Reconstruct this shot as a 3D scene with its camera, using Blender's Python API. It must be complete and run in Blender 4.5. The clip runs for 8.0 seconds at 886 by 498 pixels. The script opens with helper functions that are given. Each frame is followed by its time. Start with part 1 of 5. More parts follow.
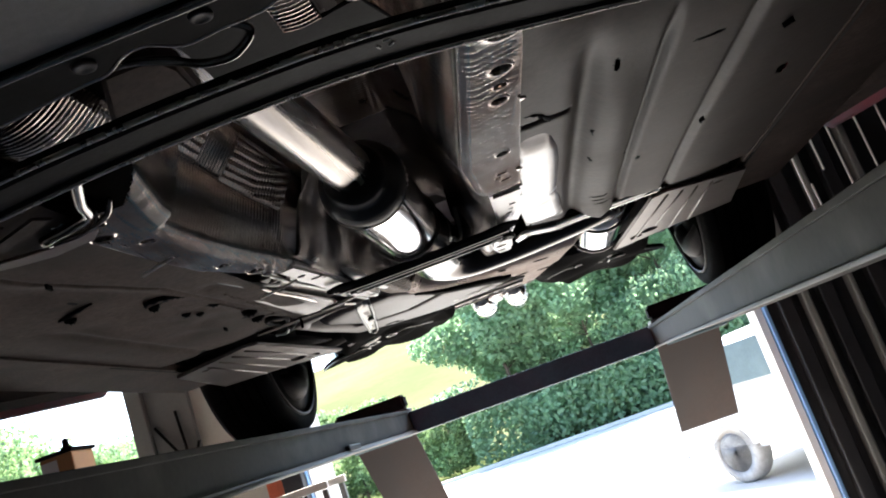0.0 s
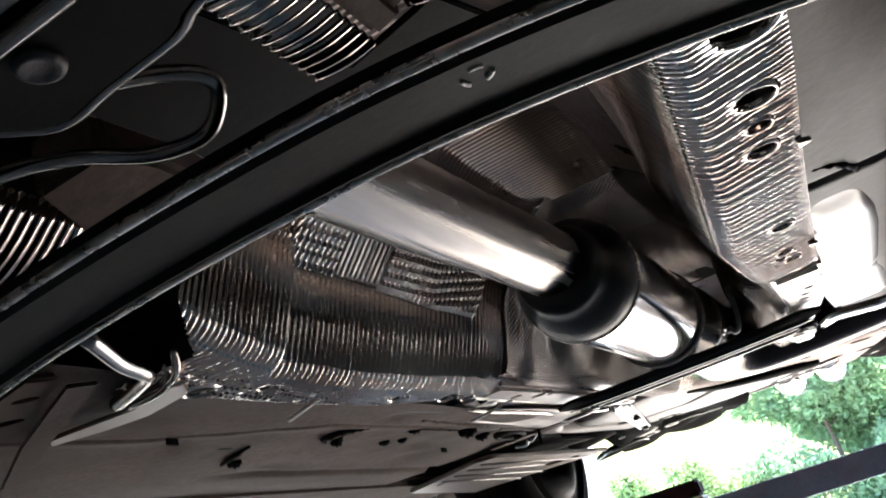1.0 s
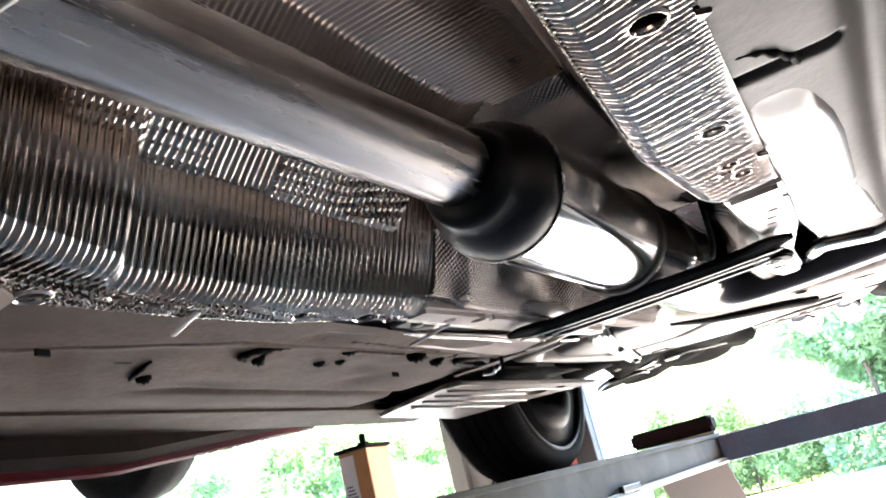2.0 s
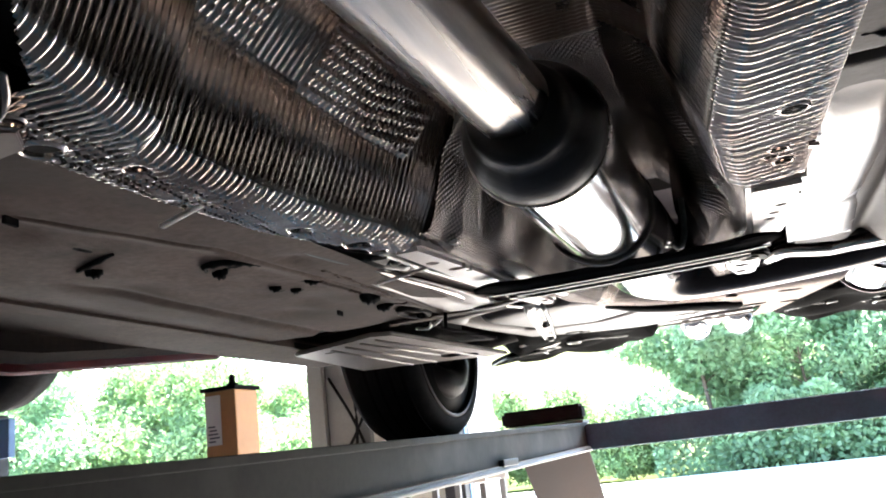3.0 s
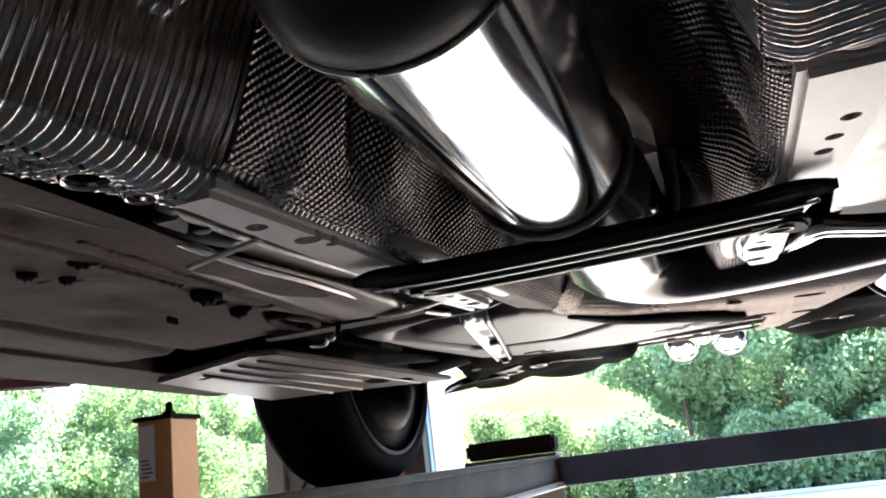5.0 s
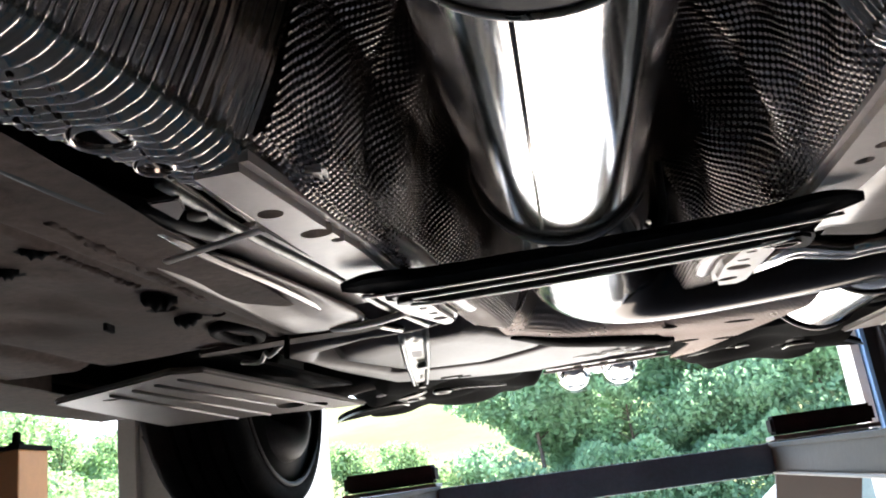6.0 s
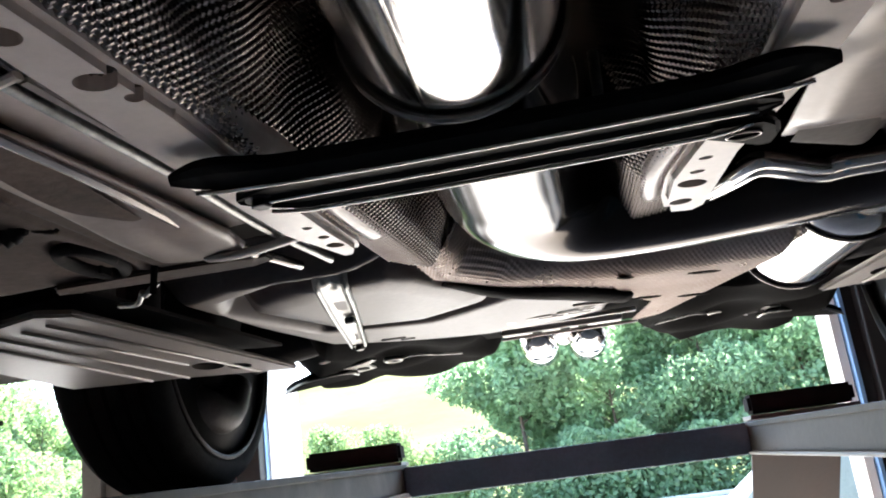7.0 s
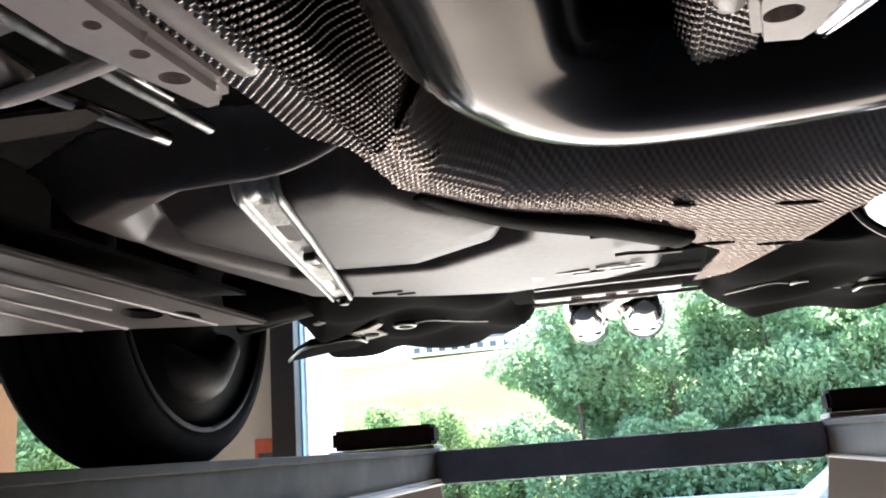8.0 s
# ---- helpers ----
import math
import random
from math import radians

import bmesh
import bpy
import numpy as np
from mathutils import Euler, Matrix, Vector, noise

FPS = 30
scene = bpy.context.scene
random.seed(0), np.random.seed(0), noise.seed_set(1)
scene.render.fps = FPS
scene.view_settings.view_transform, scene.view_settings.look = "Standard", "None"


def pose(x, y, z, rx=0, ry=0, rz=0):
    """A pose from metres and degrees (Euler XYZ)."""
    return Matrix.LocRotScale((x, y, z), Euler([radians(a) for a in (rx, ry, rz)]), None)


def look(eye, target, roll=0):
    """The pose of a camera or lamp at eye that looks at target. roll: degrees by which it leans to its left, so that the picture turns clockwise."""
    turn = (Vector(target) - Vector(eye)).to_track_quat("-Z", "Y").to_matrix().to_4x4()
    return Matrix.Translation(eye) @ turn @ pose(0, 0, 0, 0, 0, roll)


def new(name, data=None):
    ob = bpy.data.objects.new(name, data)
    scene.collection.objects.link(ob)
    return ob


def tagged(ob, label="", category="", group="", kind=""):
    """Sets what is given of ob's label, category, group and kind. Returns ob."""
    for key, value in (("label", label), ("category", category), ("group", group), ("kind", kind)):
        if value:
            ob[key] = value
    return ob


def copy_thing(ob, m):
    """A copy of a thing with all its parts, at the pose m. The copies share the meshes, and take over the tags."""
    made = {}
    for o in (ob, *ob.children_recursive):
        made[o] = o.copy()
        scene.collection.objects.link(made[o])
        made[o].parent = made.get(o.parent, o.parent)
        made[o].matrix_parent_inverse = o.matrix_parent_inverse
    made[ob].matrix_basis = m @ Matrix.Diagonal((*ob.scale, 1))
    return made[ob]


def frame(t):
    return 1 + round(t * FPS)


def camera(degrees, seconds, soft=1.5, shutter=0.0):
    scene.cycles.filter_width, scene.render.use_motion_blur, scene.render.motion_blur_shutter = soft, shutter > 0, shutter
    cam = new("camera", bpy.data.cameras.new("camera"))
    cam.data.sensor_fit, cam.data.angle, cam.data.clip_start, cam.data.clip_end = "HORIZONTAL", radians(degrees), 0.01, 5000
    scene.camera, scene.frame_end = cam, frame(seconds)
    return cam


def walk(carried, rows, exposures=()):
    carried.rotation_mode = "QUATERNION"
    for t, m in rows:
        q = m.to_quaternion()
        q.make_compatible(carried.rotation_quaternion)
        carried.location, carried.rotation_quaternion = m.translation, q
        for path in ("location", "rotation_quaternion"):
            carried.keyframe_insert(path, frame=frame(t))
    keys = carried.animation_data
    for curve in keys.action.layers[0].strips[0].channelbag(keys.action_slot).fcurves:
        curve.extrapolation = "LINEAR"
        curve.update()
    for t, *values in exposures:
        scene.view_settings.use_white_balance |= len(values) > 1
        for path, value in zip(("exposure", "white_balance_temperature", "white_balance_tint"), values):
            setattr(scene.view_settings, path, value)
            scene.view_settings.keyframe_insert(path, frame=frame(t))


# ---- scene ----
cam = camera(55.2, 8.0, 1.9)
PATH = [
    (0, (0.153, -0.005, 1.417), (0.004, 1.945, 1.833), -19.5),
    (0.5, (0.106, 0.19, 1.523), (-0.022, 2.109, 2.071), -18.8),
    (1, (0.194, 0.326, 1.539), (-0.519, 2.045, 2.273), -17.4),
    (1.5, (0.249, 0.412, 1.539), (-0.657, 2.048, 2.249), -17.1),
    (2, (0.259, 0.47, 1.522), (-0.604, 2.171, 2.126), -14.1),
    (2.2, (0.255, 0.474, 1.53), (-0.584, 2.199, 2.095), -12.8),
    (3.5, (0.07, 0.45, 1.527), (-0.452, 2.325, 1.987), -5.6),
    (4, (0.072, 0.566, 1.521), (-0.427, 2.452, 1.962), -7.3),
    (4.5, (0.123, 0.759, 1.547), (-0.515, 2.592, 2.03), -7.2),
    (5.8, (-0.014, 0.871, 1.571), (-0.328, 2.764, 2.136), -7.4),
    (6, (-0.028, 0.872, 1.572), (-0.273, 2.777, 2.129), -7.8),
    (6.5, (-0.036, 0.899, 1.575), (-0.206, 2.814, 2.125), -8.4),
    (7, (0.017, 1.029, 1.547), (-0.204, 2.948, 2.066), -7.4),
    (7.5, (0.07, 1.194, 1.553), (-0.397, 3.076, 2.044), -4.3),
    (8, (0.045, 1.333, 1.552), (-0.33, 3.234, 2.048), -4.3),
]
EXPOSURE = [(0.0, 3.0), (0.6, 3.65), (1.0, 4.25), (1.5, 5.25), (2.0, 5.25), (3.3, 4.05), (4.0, 3.72), (4.5, 3.5), (6.5, 3.52), (8.0, 3.52)]
walk(cam, [(t, look(eye, target, roll)) for t, eye, target, roll in PATH], EXPOSURE)

# ---- world, sun, exposure ----
world = bpy.data.worlds.new("sky")
scene.world = world
world.use_nodes = True
wn = world.node_tree
sky = wn.nodes.new("ShaderNodeTexSky")
sky.sky_type, sky.sun_disc = "NISHITA", False
sky.sun_elevation, sky.sun_rotation = radians(57), radians(-3)
wn.links.new(sky.outputs[0], wn.nodes["Background"].inputs[0])
wn.nodes["Background"].inputs[1].default_value = 0.15
sun = new("sun", bpy.data.lights.new("sun", "SUN"))
sun.data.energy, sun.data.angle, sun.data.color = 4.4, radians(0.6), (1.0, 0.93, 0.83)
sun.matrix_world = look((-2.8, 54.4, 83.9), (0, 0, 0))


# ---- materials ----
def mat(name, base, rough=0.6, metal=0.0, vary=0.25, scale=8.0, grain=60.0, bump=0.15, stain=None, stain_at=0.62, spec=0.5, coat=0.0, depth=0.002, each=0.0, translucent=0.0, stretch=None):
    m = bpy.data.materials.new(name)
    m.use_nodes = True
    nt = m.node_tree
    n, l = nt.nodes, nt.links
    b = n["Principled BSDF"]
    b.inputs["Metallic"].default_value = metal
    b.inputs["Specular IOR Level"].default_value = spec
    b.inputs["Coat Weight"].default_value = coat
    co = n.new("ShaderNodeTexCoord")
    big, fine = n.new("ShaderNodeTexNoise"), n.new("ShaderNodeTexNoise")
    for t, s, d in ((big, scale, 6), (fine, grain, 3)):
        l.new(co.outputs["Object"], t.inputs["Vector"])
        t.inputs["Scale"].default_value, t.inputs["Detail"].default_value, t.inputs["Roughness"].default_value = s, d, 0.62
    if stretch:
        mp = n.new("ShaderNodeMapping")
        mp.inputs["Scale"].default_value = stretch
        l.new(co.outputs["Object"], mp.inputs["Vector"])
        l.new(mp.outputs[0], fine.inputs["Vector"])
        l.new(mp.outputs[0], big.inputs["Vector"])
    ramp = n.new("ShaderNodeValToRGB")
    ramp.color_ramp.elements[0].position, ramp.color_ramp.elements[1].position = 0.3, 0.72
    ramp.color_ramp.elements[0].color = (*[c * (1 - vary) for c in base], 1)
    ramp.color_ramp.elements[1].color = (*[min(1, c * (1 + vary)) for c in base], 1)
    l.new(big.outputs["Fac"], ramp.inputs[0])
    col = ramp.outputs[0]
    mix = n.new("ShaderNodeMix")
    mix.data_type, mix.blend_type = "RGBA", "MULTIPLY"
    mix.inputs["Factor"].default_value = min(1.0, vary * 1.6)
    l.new(col, mix.inputs[6])
    l.new(fine.outputs["Fac"], mix.inputs[7])
    col = mix.outputs[2]
    if stain:
        st, sr, sm = n.new("ShaderNodeTexNoise"), n.new("ShaderNodeValToRGB"), n.new("ShaderNodeMix")
        l.new(co.outputs["Object"], st.inputs["Vector"])
        st.inputs["Scale"].default_value, st.inputs["Detail"].default_value = scale * 0.7, 4
        sr.color_ramp.elements[0].position, sr.color_ramp.elements[1].position = stain_at - 0.13, stain_at + 0.10
        l.new(st.outputs["Fac"], sr.inputs[0])
        sm.data_type = "RGBA"
        l.new(sr.outputs[0], sm.inputs["Factor"])
        l.new(col, sm.inputs[6])
        sm.inputs[7].default_value = (*stain, 1)
        col = sm.outputs[2]
    if each:
        info, hs = n.new("ShaderNodeNewGeometry"), n.new("ShaderNodeHueSaturation")
        mr = n.new("ShaderNodeMapRange")
        mr.inputs["To Min"].default_value, mr.inputs["To Max"].default_value = 1 - each, 1 + each
        l.new(info.outputs["Random Per Island"], mr.inputs["Value"])
        l.new(mr.outputs[0], hs.inputs["Value"])
        l.new(col, hs.inputs["Color"])
        col = hs.outputs[0]
    l.new(col, b.inputs["Base Color"])
    rr = n.new("ShaderNodeMapRange")
    rr.inputs["To Min"].default_value, rr.inputs["To Max"].default_value = max(0.02, rough * 0.8), min(1, rough * 1.25)
    l.new(big.outputs["Fac"], rr.inputs["Value"])
    l.new(rr.outputs[0], b.inputs["Roughness"])
    if bump:
        bp = n.new("ShaderNodeBump")
        bp.inputs["Strength"].default_value, bp.inputs["Distance"].default_value = bump, depth
        l.new(fine.outputs["Fac"], bp.inputs["Height"])
        l.new(bp.outputs[0], b.inputs["Normal"])
    if translucent:
        tr, ms = n.new("ShaderNodeBsdfTranslucent"), n.new("ShaderNodeMixShader")
        l.new(col, tr.inputs["Color"])
        ms.inputs[0].default_value = translucent
        l.new(b.outputs[0], ms.inputs[1])
        l.new(tr.outputs[0], ms.inputs[2])
        l.new(ms.outputs[0], n["Material Output"].inputs["Surface"])
    return m


FLOORPAN = mat("grey_underseal", (0.145, 0.098, 0.080), 0.76, 0.0, 0.42, 7, 110, 0.35, stain=(0.060, 0.043, 0.036), stain_at=0.58, spec=0.18)
FLOORSATIN = mat("satin_underseal", (0.090, 0.063, 0.051), 0.58, 0.0, 0.35, 6, 90, 0.25, stain=(0.046, 0.033, 0.026), stain_at=0.56, spec=0.27)
CROSSBLACK = mat("dull_black_chassis_paint", (0.011, 0.0105, 0.0105), 0.6, 0, 0.3, 14, 160, 0.1, spec=0.06)
SHOPFLOOR = mat("grey_workshop_floor", (0.31, 0.282, 0.258), 0.55, 0, 0.15, 0.9, 25, 0.2, stain=(0.20, 0.188, 0.175), stain_at=0.62, depth=0.004)
# Pale base holds the bright outdoor reflection on the floor bulge.
PALESHEEN = mat("pale_floor_sheen", (0.34, 0.28, 0.255), 0.25, 0, 0.12, 9, 120, 0.05, stain=(0.30, 0.25, 0.23), stain_at=0.62)
DARKMETAL = mat("dark_exhaust_metal", (0.038, 0.034, 0.032), 0.13, 1.0, 0.16, 12, 60, 0.0)
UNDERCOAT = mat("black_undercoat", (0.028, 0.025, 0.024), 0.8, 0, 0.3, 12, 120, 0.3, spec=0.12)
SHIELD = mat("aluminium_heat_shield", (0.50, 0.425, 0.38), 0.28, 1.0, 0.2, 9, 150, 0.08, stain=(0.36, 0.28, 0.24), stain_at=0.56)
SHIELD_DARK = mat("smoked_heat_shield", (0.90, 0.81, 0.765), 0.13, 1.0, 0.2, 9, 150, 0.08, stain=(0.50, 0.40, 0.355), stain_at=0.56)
# Darker copy of the shield metal: deep tunnel shade is in the base.
SHIELD_SHADE = mat("shaded_dimpled_shield", (0.40, 0.36, 0.34), 0.20, 1.0, 0.25, 9, 150, 0.08, stain=(0.20, 0.165, 0.15), stain_at=0.50)
STEEL = mat("brushed_exhaust_steel", (0.55, 0.515, 0.485), 0.27, 1.0, 0.22, 40, 220, 0.10, stretch=(1.0, 0.04, 1.0))
CHROME = mat("polished_exhaust_steel", (0.82, 0.81, 0.80), 0.09, 1.0, 0.05, 10, 200, 0.02)
DARKSTEEL = mat("dark_polished_steel", (0.30, 0.28, 0.27), 0.22, 1.0, 0.15, 8, 200, 0.04, stain=(0.20, 0.15, 0.12), stain_at=0.7)
BLACKPAINT = mat("black_chassis_paint", (0.009, 0.009, 0.010), 0.38, 0, 0.3, 14, 160, 0.12, spec=0.3)
RAIL = mat("primed_grey_rail", (0.72, 0.62, 0.575), 0.30, 0, 0.12, 10, 150, 0.1, stain=(0.30, 0.24, 0.21), stain_at=0.7)
TANK = mat("grey_coated_tank", (0.180, 0.143, 0.130), 0.42, 0, 0.3, 5, 140, 0.06, stain=(0.13, 0.104, 0.095), stain_at=0.58, spec=0.32)
MEMBER = mat("pinkish_primer", (0.31, 0.225, 0.195), 0.34, 0, 0.25, 7, 130, 0.06, stain=(0.17, 0.12, 0.10), stain_at=0.58, spec=0.5)
ZINC = mat("galvanised_strap", (0.40, 0.40, 0.38), 0.36, 1.0, 0.35, 40, 200, 0.35)
PLATE = mat("pressed_aluminium_plate", (0.33, 0.29, 0.265), 0.38, 0.3, 0.2, 7, 160, 0.1, stain=(0.22, 0.19, 0.165), stain_at=0.64)
CASTALLOY = mat("dull_cast_alloy", (0.24, 0.235, 0.23), 0.6, 0.0, 0.2, 10, 120, 0.2)
RUBBER = mat("black_tyre_rubber", (0.028, 0.028, 0.0285), 0.9, 0, 0.3, 20, 200, 0.4, spec=0.04)
RIM = mat("dark_wheel_alloy", (0.010, 0.0105, 0.011), 0.6, 0.0, 0.3, 10, 120, 0.1, spec=0.1)
REDPAINT = mat("red_car_paint", (0.60, 0.075, 0.085), 0.30, 0, 0.08, 5, 200, 0.02, coat=1.0)
PLASTIC = mat("black_plastic", (0.015, 0.0145, 0.0145), 0.9, 0, 0.25, 16, 180, 0.25, spec=0.02)
CASTING = mat("dark_cast_metal", (0.05, 0.045, 0.045), 0.55, 0.4, 0.35, 14, 120, 0.4)
LIFT = mat("grey_lift_steel", (0.040, 0.037, 0.031), 0.62, 0.0, 0.35, 4, 60, 0.25, stain=(0.095, 0.088, 0.075), stain_at=0.66, spec=0.25)
LIFTDARK = mat("dark_blue_grey_lift_steel", (0.115, 0.235, 0.300), 0.40, 0.0, 0.25, 4, 70, 0.2, stain=(0.24, 0.32, 0.36), stain_at=0.70)
RAMP = mat("brown_red_ramp_steel", (0.075, 0.045, 0.042), 0.55, 0.1, 0.3, 3, 60, 0.25, stain=(0.05, 0.042, 0.044), stain_at=0.52)
CONCRETE = mat("pale_concrete", (0.52, 0.51, 0.48), 0.85, 0, 0.1, 0.7, 25, 0.3, stain=(0.40, 0.39, 0.36), stain_at=0.66, depth=0.006, spec=0.2)
FILLWALL = mat("pale_grey_fill_wall", (0.42, 0.405, 0.39), 0.8, 0, 0.08, 1.2, 40, 0.2)
WALL = mat("cream_wall_paint", (0.62, 0.59, 0.52), 0.8, 0, 0.08, 1.2, 40, 0.2)
CLADDING = mat("dark_door_cladding", (0.035, 0.035, 0.04), 0.4, 0.3, 0.2, 3, 60, 0.15)
GREYSTEEL = mat("grey_painted_column", (0.21, 0.21, 0.205), 0.5, 0.1, 0.15, 3, 60, 0.15)
BLUETRIM = mat("pale_blue_door_trim", (0.20, 0.38, 0.68), 0.45, 0, 0.1, 5, 60, 0.1)
WHITETRIM = mat("white_door_trim", (0.78, 0.74, 0.70), 0.5, 0, 0.06, 5, 60, 0.1)
TAN = mat("tan_cabinet_paint", (0.52, 0.25, 0.09), 0.6, 0, 0.12, 5, 60, 0.15)
PAPER = mat("white_label_paper", (0.72, 0.70, 0.66), 0.7, 0, 0.06, 6, 60, 0.05)
INK = mat("grey_label_ink", (0.10, 0.10, 0.12), 0.7, 0, 0.1, 20, 80, 0)
ORANGE = mat("orange_sticker", (0.72, 0.16, 0.08), 0.5, 0, 0.1, 9, 60, 0.05)
WHITECAR = mat("white_car_paint", (0.66, 0.67, 0.68), 0.25, 0, 0.04, 4, 100, 0.02, coat=0.8)
# Lifted base stands in for sky light on the glass.
PALEGLASS = mat("pale_sky_lit_glass", (0.20, 0.25, 0.24), 0.08, 0, 0.15, 3, 50, 0)
# Rubber made far too pale, to carry the sun glare in its colour.
GLARERUBBER = mat("glare_paled_rubber", (0.40, 0.385, 0.37), 0.9, 0, 0.2, 12, 120, 0.2, spec=0.1)
GLASS = mat("dark_car_glass", (0.03, 0.035, 0.04), 0.06, 0, 0.1, 4, 50, 0)
GRASS = mat("mown_grass", (0.052, 0.078, 0.030), 0.9, 0, 0.3, 0.4, 6, 0.5, stain=(0.085, 0.09, 0.040), stain_at=0.6, depth=0.03, spec=0.0)
HILL = mat("pale_hay_field", (0.135, 0.145, 0.075), 0.9, 0, 0.25, 0.03, 1.0, 0.2, depth=0.1, spec=0.0, stain=(0.075, 0.10, 0.045), stain_at=0.60)
LEAF = mat("green_leaves", (0.29, 0.45, 0.265), 0.6, 0, 0.2, 0.6, 6, 0.0, each=0.12, translucent=0.7)
LEAFLIGHT = mat("yellow_green_leaves", (0.27, 0.42, 0.18), 0.6, 0, 0.3, 0.6, 6, 0.0, each=0.35, translucent=0.5)
BARK = mat("brown_bark", (0.11, 0.08, 0.06), 0.9, 0, 0.3, 5, 40, 0.6, depth=0.02)
ROOFTILE = mat("grey_roofing", (0.22, 0.22, 0.24), 0.7, 0, 0.15, 2, 20, 0.2)


# ---- mesh helpers ----
def part(name, bm, material, parent=None, label="", smooth=False):
    """One mesh object out of a bmesh, under a thing or a part."""
    me = bpy.data.meshes.new(name)
    bm.normal_update()
    bm.to_mesh(me)
    bm.free()
    me.materials.append(material)
    if smooth:
        me.shade_smooth()
    ob = new(name, me)
    if parent:
        ob.parent = parent
    if label:
        ob["label"] = label
    return ob


def thing(name, label, category, group="", kind=""):
    return tagged(new(name), label, category, group, kind)


def box(x0, x1, y0, y1, z0, z1, bevel=0.004, segs=2):
    bm = bmesh.new()
    bmesh.ops.create_cube(bm, size=1.0)
    bmesh.ops.scale(bm, vec=(x1 - x0, y1 - y0, z1 - z0), verts=bm.verts)
    bmesh.ops.translate(bm, vec=((x0 + x1) / 2, (y0 + y1) / 2, (z0 + z1) / 2), verts=bm.verts)
    if bevel:
        bmesh.ops.bevel(bm, geom=bm.edges[:], offset=bevel, segments=segs, affect="EDGES", profile=0.5)
    return bm


def poly(points, z0, z1, bevel=0.002):
    """An upright prism over a plan outline."""
    bm = bmesh.new()
    f = bm.faces.new([bm.verts.new((x, y, z0)) for x, y in points])
    ext = bmesh.ops.extrude_face_region(bm, geom=[f])
    bmesh.ops.translate(bm, vec=(0, 0, z1 - z0), verts=[v for v in ext["geom"] if isinstance(v, bmesh.types.BMVert)])
    bmesh.ops.recalc_face_normals(bm, faces=bm.faces)
    if bevel:
        bmesh.ops.bevel(bm, geom=bm.edges[:], offset=bevel, segments=2, affect="EDGES")
    return bm


def smooth_path(pts, n):
    """Catmull-Rom through the points, n steps a span."""
    p = [Vector(q) for q in pts]
    p = [2 * p[0] - p[1]] + p + [2 * p[-1] - p[-2]]
    out = []
    for i in range(1, len(p) - 2):
        for k in range(n):
            t = k / n
            a, b, c, d = p[i - 1], p[i], p[i + 1], p[i + 2]
            out.append(0.5 * (2 * b + (c - a) * t + (2 * a - 5 * b + 4 * c - d) * t * t + (3 * b - a - 3 * c + d) * t ** 3))
    out.append(p[-2])
    return out


def tube(path, radius, sides=16, flat=1.0, caps=True, bm=None):
    """A round or flattened bar along a path; radius may be a list."""
    bm = bm or bmesh.new()
    rings = []
    side = Vector((0, 0, 1))
    for i, p in enumerate(path):
        d = (path[min(i + 1, len(path) - 1)] - path[max(i - 1, 0)]).normalized()
        u = d.cross(side)
        u = u.normalized() if u.length > 1e-4 else Vector((1, 0, 0))
        w = u.cross(d).normalized()
        r = radius[i] if isinstance(radius, list) else radius
        rings.append([bm.verts.new(p + u * math.cos(a) * r + w * math.sin(a) * r * flat) for a in [2 * math.pi * k / sides for k in range(sides)]])
    for a, b in zip(rings, rings[1:]):
        for k in range(sides):
            bm.faces.new((a[k], a[(k + 1) % sides], b[(k + 1) % sides], b[k]))
    if caps:
        bm.faces.new(rings[0][::-1])
        bm.faces.new(rings[-1])
    bmesh.ops.recalc_face_normals(bm, faces=bm.faces)
    return bm


def lathe(profile, origin, axis="Y", sides=40, squash=1.0):
    """Turns (along, radius) pairs round an axis through origin."""
    bm = bmesh.new()
    rings = []
    for a, r in profile:
        ring = []
        for k in range(sides):
            c, s = math.cos(2 * math.pi * k / sides) * r, math.sin(2 * math.pi * k / sides) * r * squash
            v = {"Y": (c, a, s), "X": (a, c, s), "Z": (c, s, a)}[axis]
            ring.append(bm.verts.new(Vector(origin) + Vector(v)))
        rings.append(ring)
    for a, b in zip(rings, rings[1:]):
        for k in range(sides):
            bm.faces.new((a[k], a[(k + 1) % sides], b[(k + 1) % sides], b[k]))
    for ring in (rings[0], rings[-1]):
        if (ring[0].co - ring[sides // 2].co).length > 1e-4:
            bm.faces.new(ring)
    bmesh.ops.remove_doubles(bm, verts=bm.verts, dist=1e-6)
    bmesh.ops.recalc_face_normals(bm, faces=bm.faces)
    return bm


def sheet(name, P, material, parent, label="", keep=None, thick=0.0012):
    """A sheet over an array of points [rows, columns, 3]; keep marks the cells that stay."""
    rows, cols = P.shape[:2]
    idx = np.arange(rows * cols).reshape(rows, cols)
    q = np.stack([idx[:-1, :-1], idx[:-1, 1:], idx[1:, 1:], idx[1:, :-1]], -1)
    if keep is not None:
        q = q[keep]
    q = q.reshape(-1, 4)
    used, inv = np.unique(q, return_inverse=True)
    me = bpy.data.meshes.new(name)
    me.from_pydata(P.reshape(-1, 3)[used].tolist(), [], inv.reshape(-1, 4).tolist())
    me.materials.append(material)
    me.shade_smooth()
    ob = new(name, me)
    ob.parent = parent
    if label:
        ob["label"] = label
    if thick:
        mod = ob.modifiers.new("thickness", "SOLIDIFY")
        mod.thickness, mod.offset = thick, 0
    return ob


